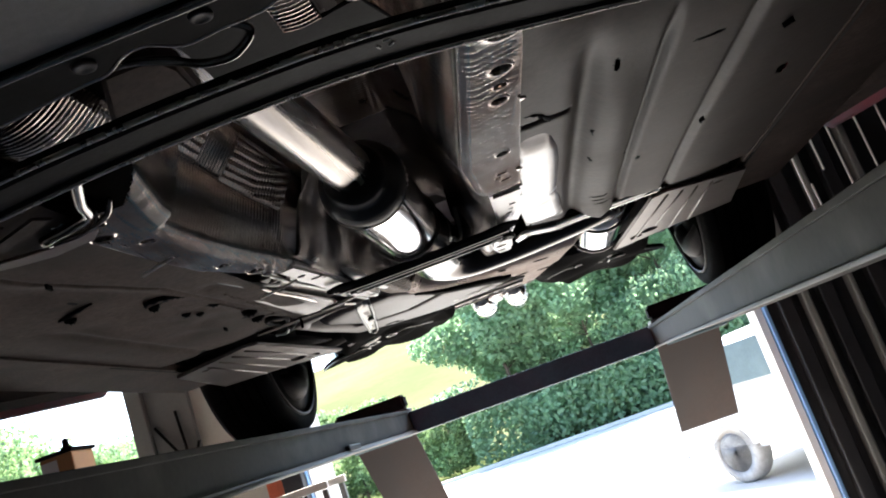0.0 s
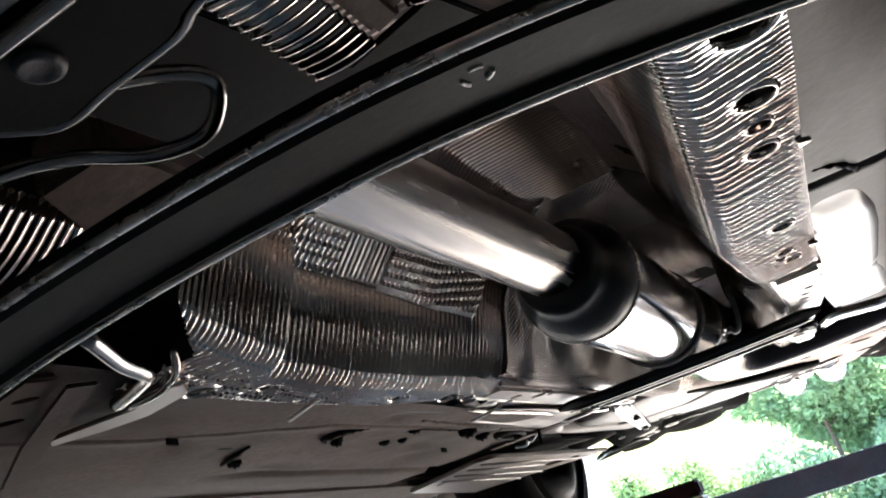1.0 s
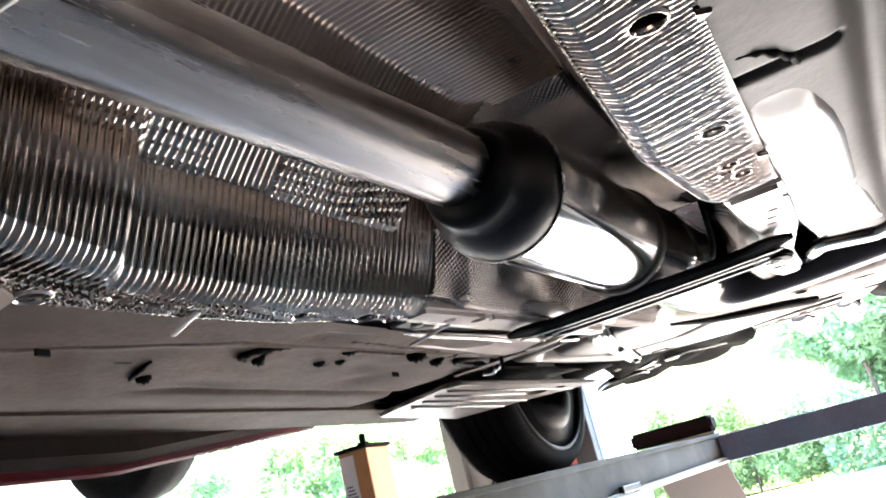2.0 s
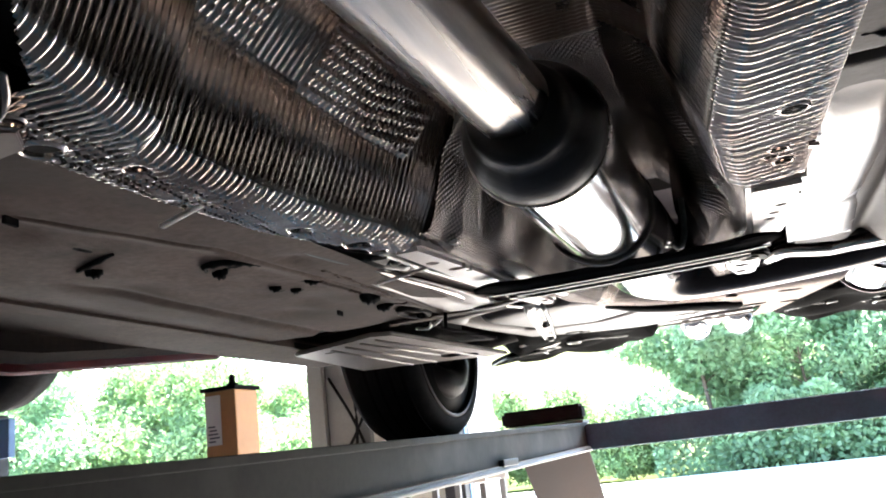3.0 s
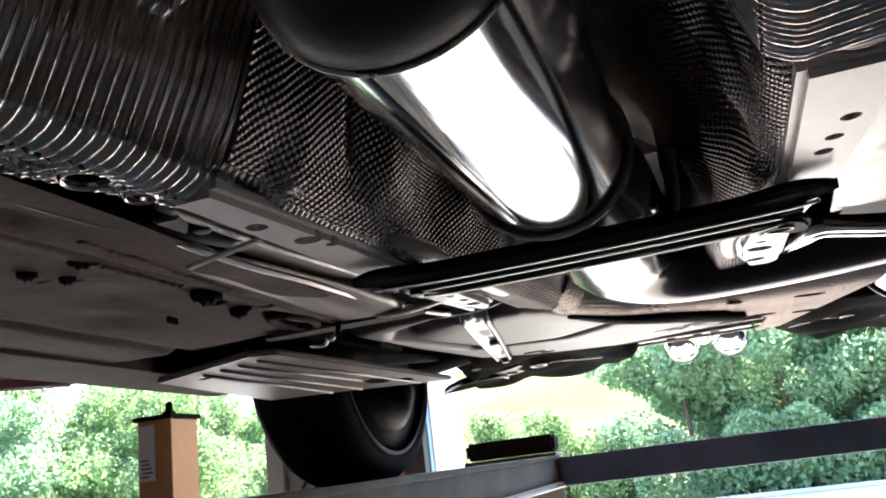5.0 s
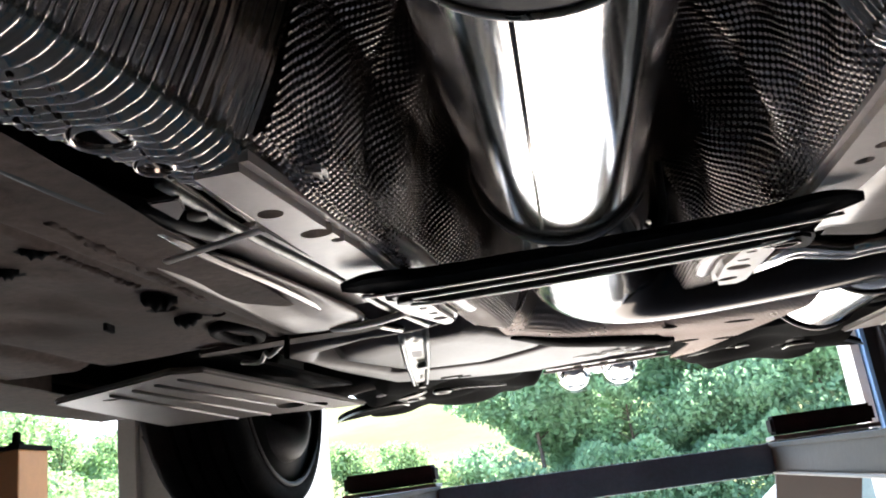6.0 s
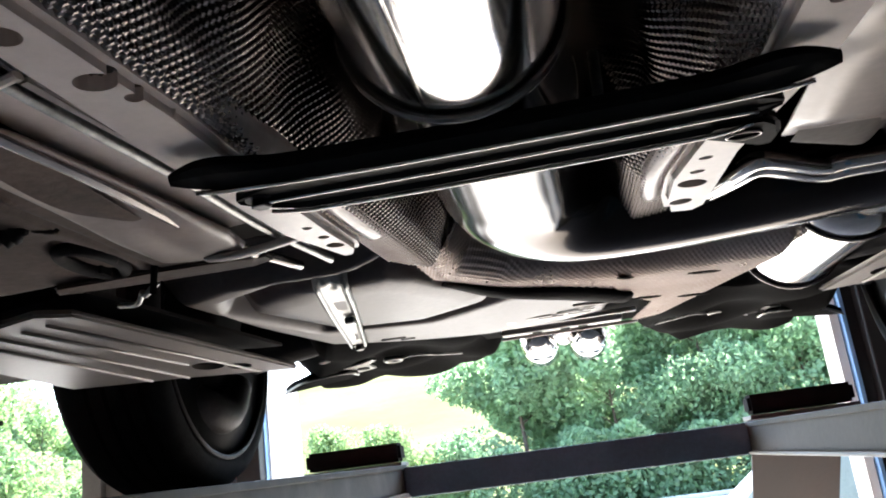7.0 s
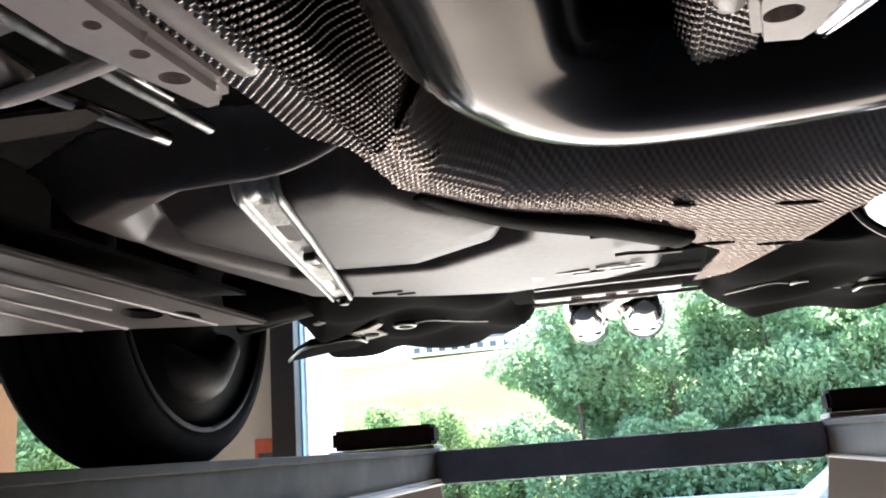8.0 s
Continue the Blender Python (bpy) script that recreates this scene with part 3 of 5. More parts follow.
def ring_x(x, y, z, r, wire=0.004):
    return tube([Vector((x, y + r * math.cos(a), z + r * math.sin(a))) for a in [2 * math.pi * k / 48 for k in range(49)]], wire, 6, caps=False)


for x, y in WHEELS:
    wheel(x, y, 1 if x < 0 else -1)


# tunnel heat shields
def profile(ctrl, n):
    c = np.array(ctrl)
    d = np.r_[0, np.cumsum(np.hypot(*np.diff(c, axis=0).T))]
    s = np.linspace(0, d[-1], n)
    x, z = np.interp(s, d, c[:, 0]), np.interp(s, d, c[:, 1])
    k = max(3, n // 40) | 1
    pad = k // 2
    ker = np.hanning(k + 2)[1:-1]
    ker /= ker.sum()
    sm = lambda q: np.convolve(np.r_[2 * q[0] - q[pad:0:-1], q, 2 * q[-1] - q[-2:-pad - 2:-1]], ker, "valid")
    return sm(x), sm(z), s


def front_shield():
    ys = np.arange(0.42, 1.272, 0.0009)
    n = 290
    P = np.zeros((len(ys), n, 3))
    for i, y in enumerate(ys):
        lo = lerp(y, [0.5, 0.83, 0.98, 1.1, 1.18, 1.265], [-0.265, -0.277, -0.273, -0.262, -0.236, -0.205])
        li = lerp(y, [0.4, 0.7, 0.83, 0.862, 0.876, 1.0, 1.1, 1.18, 1.265], [-0.14, -0.15, -0.183, -0.188, -0.207, -0.205, -0.193, -0.176, -0.166])
        ri = lerp(y, [0.4, 0.72, 0.92, 1.1, 1.27], [0.185, 0.172, 0.15, 0.13, 0.138])
        ro = lerp(y, [0.4, 0.78, 0.92, 1.13, 1.40], [0.25, 0.232, 0.222, 0.21, 0.195])
        x, z, s = profile([(lo, ZF + 0.002), (li - 0.012, ZF - 0.004), (li + 0.002, ZF + 0.004), (li + 0.02, ZF + 0.045), (li + 0.034, ZF + 0.085), (-0.115, 1.885), (-0.06, 1.93), (0.05, 1.93), (0.10, 1.885),
                           (ri - 0.032, ZF + 0.085), (ri - 0.018, ZF + 0.045), (ri - 0.002, ZF + 0.004), (ri + 0.012, ZF - 0.004), (ro, ZF + 0.002)], n)
        tx, tz = np.gradient(x), np.gradient(z)
        ln = np.hypot(tx, tz)
        nx, nz = tz / ln, -tx / ln
        left = x < 0
        # ribs, with dimpled panels stamped into the left wall
        low = 1.826 - 0.08 * (y - 1.01)
        panel = step(1.008, 1.016, y) * step(1.180, 1.172, y - 0.45 * (z - 1.813)) * step(low - 0.003, low + 0.003, z) * step(1.872, 1.866, z) * left
        small = 0.7 * step(0.76, 0.80, y) * step(0.944, 0.938, y) * step(1.815, 1.835, z) * step(1.872, 1.866, z) * left
        dots = np.maximum(panel, small)
        roof = step(1.872, 1.885, z)
        far = np.minimum(s, s[-1] - s)
        wall = step(0.03, 0.07, far)
        amp = np.where(x > 0.06, 0.0014, 0.0018 - 0.0001 * wall) * (1 - 0.6 * roof)
        pitch = np.where(x > 0.06, 0.0058, 0.0078)
        crinkle = np.where(x < 0, 1.0, 0.12) * (0.0008 * np.sin(x * 310 + 2.2 * np.sin(y * 47)) + 0.0007 * np.sin(x * 690 + y * 95)) * step(0.085, 0.015, far)
        wave = np.sin(2 * math.pi * (y + 0.0003 * np.sin(40 * far) + 0.0003 * np.sin(y * 60) + crinkle) / pitch)
        cross = np.sin(2 * math.pi * far / 0.0105)
        d = amp * wave * (1 - 0.2 * dots + 0.45 * cross * dots) + 0.0034 * panel + dots * 0.0006 * cross + 0.0004 * cross * np.abs(wave) * step(1.82, 1.86, z) * (x > 0)
        d = d * (0.35 + 0.65 * step(0.0, 0.012, far)) * (1 - 0.85 * step(1.252, 1.268, y)) - 0.010 * step(1.252, 1.272, y) * step(0.02, 0.05, far)
        for hx, hy, hr in FRONT_HOLES:
            near = np.hypot(x - hx, y - hy)
            d = d * (0.15 + 0.85 * step(hr * 1.1, hr * 2.0, near))
        P[i] = np.stack([x + nx * d, np.full(n, y), z + nz * d], -1)
    c = (P[:-1, :-1] + P[1:, 1:]) / 2
    keep = ~((c[..., 0] < -0.10) & (c[..., 1] < np.minimum(0.69 + (-0.13 - c[..., 0]) * 1.25, 0.772)))
    for x, y, r in FRONT_HOLES:
        keep &= np.hypot(c[..., 0] - x, c[..., 1] - y) > r
    return P, keep


FRONT_HOLES = [(-0.259, 0.842, 0.012), (-0.235, 0.90, 0.009), (-0.228, 1.106, 0.010), (-0.212, 1.190, 0.012), (-0.207, 1.228, 0.008), (-0.241, 0.80, 0.008),
               (0.214, 0.715, 0.017), (0.206, 0.80, 0.012), (0.202, 0.842, 0.008), (0.198, 0.884, 0.010), (0.187, 1.078, 0.009), (0.178, 1.168, 0.007), (0.182, 1.205, 0.007), (0.172, 1.185, 0.005)]
P, keep = front_shield()
# The crown is split off; tunnel shade goes into its darker metal.
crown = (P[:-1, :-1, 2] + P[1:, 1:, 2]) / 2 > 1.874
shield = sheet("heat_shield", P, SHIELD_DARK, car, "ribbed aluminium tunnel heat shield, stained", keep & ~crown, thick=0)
sheet("shield_crown", P, SHIELD, shield, "upper part of the heat shield, tunnel shade put into darker metal", keep & crown, thick=0)
for x, y, r in FRONT_HOLES:
    rim = lathe([(0.003, r * 0.95), (0.001, r * 1.0), (-0.0012, r * 1.05), (-0.0014, r * 1.12), (0.001, r * 1.3)], (x, y, ZF - 0.001), "Z", 24)
    for f in [f for f in rim.faces if len(f.verts) > 4]:
        rim.faces.remove(f)
    part("hole_rim", rim, SHIELD_DARK, shield, smooth=True)


def rear_shield():
    ys = np.arange(1.235, 1.872, 0.0011)
    n = 520
    P = np.zeros((len(ys), n, 3))
    for i, y in enumerate(ys):
        l = lerp(y, [1.23, 1.35, 1.49, 1.61, 1.78, 1.87], [-0.150, -0.147, -0.132, -0.108, -0.090, -0.084])
        r = lerp(y, [1.23, 1.34, 1.44, 1.48, 1.65, 1.87], [0.150, 0.150, 0.147, 0.135, 0.102, 0.10])
        top = 1.925
        x, z, s = profile([(l - 0.03, ZF + 0.003), (l, ZF + 0.001), (l + 0.01, ZF + 0.018), (l + 0.03, ZF + 0.09), (-0.07, 1.895), (-0.03, top), (0.04, top), (0.075, 1.895),
                           (r - 0.03, ZF + 0.09), (r - 0.01, ZF + 0.018), (r, ZF + 0.001), (r + 0.03, ZF + 0.003)], n)
        tx, tz = np.gradient(x), np.gradient(z)
        ln = np.hypot(tx, tz)
        nx, nz = tz / ln, -tx / ln
        wall = step(1.76, 1.80, z) * step(1.92, 1.87, z)
        fold = (0.0050 * np.sin(y * 36 + 11 * z + 1.6 * np.sin(y * 13) + 2 * (x > 0)) + 0.0028 * np.sin(y * 71 + 22 * z + 1.5 * np.sin(y * 23))) * wall * step(1.24, 1.27, y)
        d = 0.0015 * np.sin(2 * math.pi * s / 0.0066) * np.sin(2 * math.pi * y / 0.0066) + fold - 0.008 * step(1.30, 1.265, y)
        P[i] = np.stack([x + nx * d, np.full(n, y), z + nz * d], -1)
    c = (P[:-1, :-1] + P[1:, 1:]) / 2
    keep = ~((c[..., 0] > 0.02) & (c[..., 1] > 1.80)) & ~((c[..., 0] < -0.03) & (c[..., 1] > 1.765 + 1.3 * np.maximum(0, c[..., 0] + 0.125))) & ~((np.abs(c[..., 0]) < 0.2) & (c[..., 2] < ZF + 0.0012) & (c[..., 0] > 0.12) & (c[..., 1] > 1.5))
    keep &= np.hypot(c[..., 0] - 0.122, c[..., 1] - 1.775) > 0.008
    return P, keep


P, keep = rear_shield()
rshield = sheet("dimpled_heat_shield", P, SHIELD_SHADE, car, "dimpled aluminium heat shield round the exhaust, tunnel shade painted in", keep, thick=0)


CROSS_OUT = [(-0.108, 1.82), (0.34, 1.83), (0.335, 2.06), (0.30, 2.20), (0.264, 2.345), (0.145, 2.410), (0.164, 2.255), (0.126, 2.195), (0.102, 2.104), (0.019, 2.045), (-0.055, 1.992), (-0.10, 1.910)]
CROSS_EDGE = [(-0.108, 1.82), (-0.10, 1.910), (-0.055, 1.992), (0.019, 2.045), (0.102, 2.104), (0.126, 2.195)]
xs, ys = np.linspace(-0.11, 0.345, 300), np.linspace(1.815, 2.42, 400)
X, Y = np.meshgrid(xs, ys)
d = seg_dist(X, Y, CROSS_OUT)
rise = step(0.020, 0.115, seg_dist(X, Y, CROSS_EDGE, False)) * (1 - step(1.90, 2.07, Y))
Z = 1.754 + 0.155 * rise + 0.02 * step(-0.03, 0.0, X - 0.34 + 0.35 * np.maximum(0, Y - 2.03))
Z = Z + 0.0017 * np.sin(2 * math.pi * (X + 0.2 * Y) / 0.0072) * np.sin(2 * math.pi * (Y - 0.25 * X) / 0.0072)
cshield = sheet("cross_heat_shield", np.stack([X, Y, Z], -1), SHIELD, car, "dimpled aluminium shield behind the exhaust bend", keep=(d < 0)[:-1, :-1], thick=0)
# Raised dark bars paint the shade of slots; the sheet stays uncut.
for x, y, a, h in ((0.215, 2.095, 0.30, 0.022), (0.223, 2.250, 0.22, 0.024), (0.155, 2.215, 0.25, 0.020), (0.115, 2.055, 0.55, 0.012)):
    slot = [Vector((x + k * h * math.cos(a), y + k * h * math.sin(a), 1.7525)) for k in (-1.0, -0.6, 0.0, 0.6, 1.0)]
    part("shield_slot_shade", tube(slot, [0.0012, 0.0036, 0.0042, 0.0034, 0.0012], 10, flat=0.4), UNDERCOAT, cshield, "raised dark bar painting the shade of a slot", smooth=True)
part("shield_edge_bar", tube(smooth_path([(-0.090, 1.935, 1.752), (-0.035, 2.018, 1.750), (0.045, 2.085, 1.750), (0.118, 2.168, 1.750)], 8), [0.006 + 0.012 * min(1, i / 14) for i in range(25)], 12, flat=0.45), UNDERCOAT, car, "black bracket bar under the shield edge", smooth=True)

# exhaust
exhaust = part("exhaust_pipe", tube(smooth_path([(-0.062, 0.40, 1.90), (-0.055, 0.50, 1.835), (-0.048, 0.60, 1.810), (-0.036, 0.80, 1.803), (-0.014, 1.085, 1.796)], 10), 0.0335, 40), STEEL, car, "dull steel front exhaust pipe", smooth=True)
AX = (-0.0105, 0, 1.7880)


def risen(bm):
    """Lets the resonator climb a little towards the rear."""
    for v in bm.verts:
        v.co.z += 0.019 * (v.co.y - 1.133)
    return bm


part("collar", risen(lathe([(1.066, 0.0335), (1.069, 0.041), (1.076, 0.0445), (1.088, 0.045), (1.094, 0.049), (1.106, 0.057), (1.118, 0.0612), (1.131, 0.0628), (1.137, 0.062), (1.137, 0.055)], AX, "Y", 64)), BLACKPAINT, exhaust, "black stepped collar", smooth=True)
part("collar_rim", risen(tube([Vector((AX[0] + 0.0632 * math.cos(a), 1.135, AX[2] + 0.0632 * math.sin(a))) for a in [2 * math.pi * k / 64 for k in range(65)]], 0.0016, 8, caps=False)), STEEL, exhaust, smooth=True)
part("resonator", risen(lathe([(1.12, 0.050), (1.125, 0.0600), (1.13, 0.0613), (1.132, 0.0615), (1.134, 0.0615), (1.20, 0.0615), (1.28, 0.0615), (1.36, 0.0615), (1.438, 0.0615), (1.440, 0.0615), (1.4465, 0.0613)], AX, "Y", 80)), CHROME, exhaust, "bright polished resonator", smooth=True)
part("resonator_seam", tube([Vector((-0.0275, 1.135, 1.7288)), Vector((-0.0290, 1.28, 1.7320)), Vector((-0.0305, 1.444, 1.7357))], 0.0011, 8), DARKSTEEL, exhaust, "folded lengthwise seam", smooth=True)
part("resonator_band", risen(tube([Vector((AX[0] + 0.0640 * math.cos(a), 1.447, AX[2] + 0.0640 * math.sin(a))) for a in [2 * math.pi * k / 72 for k in range(73)]], 0.0030, 10, caps=False)), DARKSTEEL, exhaust, "dark clamp ring", smooth=True)
part("resonator_cone", risen(lathe([(1.447, 0.0605), (1.452, 0.0605), (1.462, 0.057), (1.475, 0.050), (1.50, 0.0485)], AX, "Y", 64)), STEEL, exhaust, "steel end cone", smooth=True)
# One dark metal colour over the whole bend.
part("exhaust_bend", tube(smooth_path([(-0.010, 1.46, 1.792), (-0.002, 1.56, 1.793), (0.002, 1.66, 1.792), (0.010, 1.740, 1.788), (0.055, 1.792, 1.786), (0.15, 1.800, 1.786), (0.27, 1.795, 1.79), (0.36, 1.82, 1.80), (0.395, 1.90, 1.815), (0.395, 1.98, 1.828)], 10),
                          [min(0.063, 0.048 + 0.0018 * i) for i in range(91)], 48), DARKMETAL, exhaust, "large dark metal exhaust bend", smooth=True)
part("rear_silencer", lathe([(2.01, 0.055), (2.03, 0.069), (2.05, 0.074), (2.06, 0.074), (2.19, 0.074), (2.30, 0.074), (2.31, 0.074), (2.33, 0.071), (2.335, 0.045), (2.335, 0.0001)], (0.390, 0, 1.830), "Y", 56), CHROME, exhaust, "bright rear silencer drum", smooth=True)
for y in (2.05, 2.33):
    part("silencer_rim", tube([Vector((0.390 + 0.0745 * math.cos(a), y, 1.830 + 0.0745 * math.sin(a))) for a in [2 * math.pi * k / 48 for k in range(49)]], 0.004, 8, caps=False), DARKSTEEL, exhaust, smooth=True)
part("tail_pipe", tube(smooth_path([(0.395, 2.29, 1.86), (0.36, 2.6, 1.88), (0.20, 2.9, 1.885), (0.05, 3.1, 1.87), (0.045, 3.22, 1.86)], 8), 0.024, 20), DARKSTEEL, exhaust, smooth=True)
for x in (-0.02, 0.112):
    tip = part("tailpipe_tip", lathe([(3.18, 0.030), (3.22, 0.034), (3.25, 0.046), (3.30, 0.049), (3.33, 0.046), (3.35, 0.051), (3.47, 0.053), (3.475, 0.049), (3.36, 0.046)], (x, 0, 1.870), "Y", 40), CHROME, exhaust, "chrome tailpipe tip", smooth=True)
part("tip_bridge", tube([Vector((-0.02, 3.26, 1.872)), Vector((0.112, 3.26, 1.872))], 0.02, 16), CHROME, exhaust, smooth=True)
hang = part("exhaust_hanger", tube(smooth_path([(0.052, 1.60, 1.80), (0.056, 1.60, 1.775), (0.066, 1.60, 1.765), (0.075, 1.60, 1.785), (0.078, 1.60, 1.83)], 6), 0.004, 8), ZINC, exhaust, smooth=True)
for dz in (0.0, 0.018, 0.036):
    part("hanger_bolt", bolt(0.05, 1.555, 1.765 + dz, 0.005, 0.006), ZINC, hang)

# rails each side of the tunnel
rl = part("frame_rail", poly([(-0.198, 1.235), (-0.165, 1.235), (-0.147, 1.40), (-0.142, 1.50), (-0.132, 1.63), (-0.126, 1.685), (-0.132, 1.702), (-0.146, 1.705), (-0.172, 1.62), (-0.186, 1.46)], ZF - 0.006, ZF + 0.010, 0.005), RAIL, car, "pale primed rail with round holes")
cut(rl, [hole(-0.178, 1.305, ZF, 0.0075, 0.0075), hole(-0.166, 1.352, ZF, 0.010, 0.0085), hole(-0.158, 1.372, ZF, 0.0045, 0.0045), hole(-0.148, 1.610, ZF, 0.0038, 0.0038), hole(-0.1435, 1.638, ZF, 0.0045, 0.0045), hole(-0.1415, 1.664, ZF, 0.0075, 0.0065, 40)])
# Unseen dark sheet added to put shade behind the rail holes.
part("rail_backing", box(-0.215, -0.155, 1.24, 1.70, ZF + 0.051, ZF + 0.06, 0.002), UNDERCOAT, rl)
rr_ = part("frame_rail", poly([(0.150, 1.27), (0.205, 1.27), (0.192, 1.46), (0.165, 1.60), (0.160, 1.72), (0.150, 1.735), (0.126, 1.73), (0.119, 1.69), (0.118, 1.64), (0.127, 1.58), (0.149, 1.46)], ZF - 0.006, ZF + 0.010, 0.005), RAIL, car, "pale primed rail with round holes")
cut(rr_, [hole(0.182, 1.345, ZF, 0.006, 0.006), hole(0.176, 1.375, ZF, 0.0055, 0.0055), hole(0.172, 1.400, ZF, 0.006, 0.006), hole(0.140, 1.60, ZF, 0.005, 0.0035), hole(0.138, 1.628, ZF, 0.0055, 0.004), hole(0.138, 1.655, ZF, 0.012, 0.009, 30), hole(0.135, 1.70, ZF, 0.009, 0.008)])
# Same added dark sheet, shading the holes of this rail.
part("rail_backing", box(0.158, 0.215, 1.28, 1.72, ZF + 0.051, ZF + 0.06, 0.002), UNDERCOAT, rr_)


def brace(pts, prof, lines, name, foot=0.0):
    """A pressed black brace of the given section, wider towards its rounded feet; chrome tubes paint its edge glints.
    """
    path = smooth_path(pts, 14)
    bm = bmesh.new()
    rings, edges = [], [[] for q in lines]
    n = len(path)
    for i, p in enumerate(path):
        d = (path[min(i + 1, n - 1)] - path[max(i - 1, 0)]).normalized()
        w = Vector((-d.y, d.x, 0)).normalized()
        k = (0.12, 0.40, 0.62, 0.80, 0.92, 1.0)[min(5, i, n - 1 - i)]
        wide = 1 + foot * float(step(0.62, 0.92, abs(2 * i / (n - 1) - 1)))
        rings.append([bm.verts.new(p + w * a * k * (wide if a < 0 else 1) + Vector((0, 0, b * (0.4 + 0.6 * k)))) for a, b in prof])
        for e, (a, b) in zip(edges, lines):
            e.append(p + w * a * k + Vector((0, 0, b)))
    for a, b in zip(rings, rings[1:]):
        for k in range(len(prof)):
            bm.faces.new((a[k], a[(k + 1) % len(prof)], b[(k + 1) % len(prof)], b[k]))
    bm.faces.new(rings[0])
    bm.faces.new(rings[-1][::-1])
    bmesh.ops.recalc_face_normals(bm, faces=bm.faces)
    ob = part(name, bm, CROSSBLACK, car, "black pressed steel cross brace")
    for e in edges:
        part("edge_glint", tube(e[2:-2], 0.0014, 8), CHROME, ob, "bright tube painting the glint of the rolled edge", smooth=True)
    return ob


b1 = brace([(-0.181, 1.455, 1.727), (-0.09, 1.457, 1.726), (0.0, 1.456, 1.726), (0.09, 1.452, 1.726), (0.183, 1.446, 1.727)],
           [(-0.0030, 0.005), (-0.0030, 0.000), (-0.0015, -0.003), (0.006, -0.006), (0.009, -0.0072), (0.010, -0.005), (0.010, 0.005)], [(0.009, -0.0080)], "cross_brace", 4.0)
b2 = brace([(-0.158, 1.499, 1.7245), (-0.05, 1.495, 1.7235), (0.06, 1.490, 1.7235), (0.163, 1.486, 1.7245)],
           [(-0.025, 0.008), (-0.025, -0.001), (-0.022, -0.003), (-0.007, -0.0025), (-0.004, -0.004), (-0.0015, -0.004), (0.001, -0.0015), (0.018, -0.0015), (0.022, -0.004), (0.0255, -0.003), (0.026, 0.008)],
           [(-0.003, -0.0046), (0.0245, -0.0048)], "cross_brace")
part("brace_foot", poly([(0.125, 1.500), (0.156, 1.500), (0.166, 1.510), (0.171, 1.528), (0.170, 1.543), (0.160, 1.546), (0.12, 1.518)], 1.7195, 1.730, 0.003), CROSSBLACK, b2)
# Thin metal ring drawn as the glint round the bolt hole.
part("foot_glint", ring(0.146, 1.5166, 1.7185, 0.010, 0.006, 0.0012), DARKSTEEL, b2, "thin ring painting the glint round the bolt hole", smooth=True)
for x, y in ((-0.143, 1.498),):
    part("brace_bolt", bolt(x, y, 1.7235, 0.0065, 0.006), BLACKPAINT, b2)
    part("brace_spacer", lathe([(0.0, 0.010), (0.014, 0.010), (0.014, 0.004)], (x, y, 1.7245), "Z", 20), BLACKPAINT, b2)

# lines, levers and clips beside the left rail
for x, z, m in ((-0.238, 1.768, DARKSTEEL), (-0.222, 1.766, DARKSTEEL), (-0.207, 1.768, ZINC)):
    part("brake_line", tube(smooth_path([(x, 0.85, z), (x + 0.004, 1.2, z), (x + 0.012, 1.45, z - 0.004), (x + 0.05, 1.74, z)], 8), 0.005, 10), m, car, smooth=True)
for a, b in (((-0.269, 1.362), (-0.197, 1.343)), ((-0.302, 1.011), (-0.249, 0.992))):
    part("clip_lever", tube([Vector((*a, 1.7385)), Vector((*b, 1.7415))], 0.0034, 8, flat=0.55), RAIL, car, "thin metal clip arm")
part("bright_line", tube(smooth_path([(-0.226, 1.27, 1.752), (-0.217, 1.362, 1.750), (-0.207, 1.43, 1.749), (-0.197, 1.515, 1.749), (-0.189, 1.62, 1.749), (-0.169, 1.753, 1.750)], 8), 0.0036, 10), ZINC, car, "bright metal line along the rail", smooth=True)
part("fuel_line", tube(smooth_path([(-0.262, 1.30, 1.754), (-0.256, 1.39, 1.750), (-0.243, 1.49, 1.749), (-0.230, 1.64, 1.749), (-0.200, 1.76, 1.751)], 8), 0.0046, 10), DARKSTEEL, car, "grey metal fuel line", smooth=True)
part("rail_lug", poly([(-0.158, 1.279), (-0.153, 1.308), (-0.149, 1.313), (-0.144, 1.312), (-0.138, 1.286)], ZF + 0.006, ZF + 0.011, 0.003), RAIL, car, "pale rounded lug beside the rail")
for pts in (((0.163, 1.752, 1.753), (0.169, 1.730, 1.752), (0.179, 1.695, 1.750), (0.192, 1.670, 1.750), (0.2125, 1.681, 1.750), (0.2535, 1.713, 1.750), (0.273, 1.711, 1.751), (0.36, 1.716, 1.753), (0.50, 1.74, 1.757)),
            ((0.160, 1.768, 1.753), (0.169, 1.742, 1.752), (0.184, 1.706, 1.750), (0.196, 1.688, 1.750), (0.219, 1.704, 1.750), (0.2565, 1.734, 1.750), (0.281, 1.733, 1.751), (0.36, 1.742, 1.753), (0.50, 1.765, 1.757))):
    part("coolant_line", tube(smooth_path(pts, 8), 0.0075, 12), CHROME, car, "bright metal line", smooth=True)


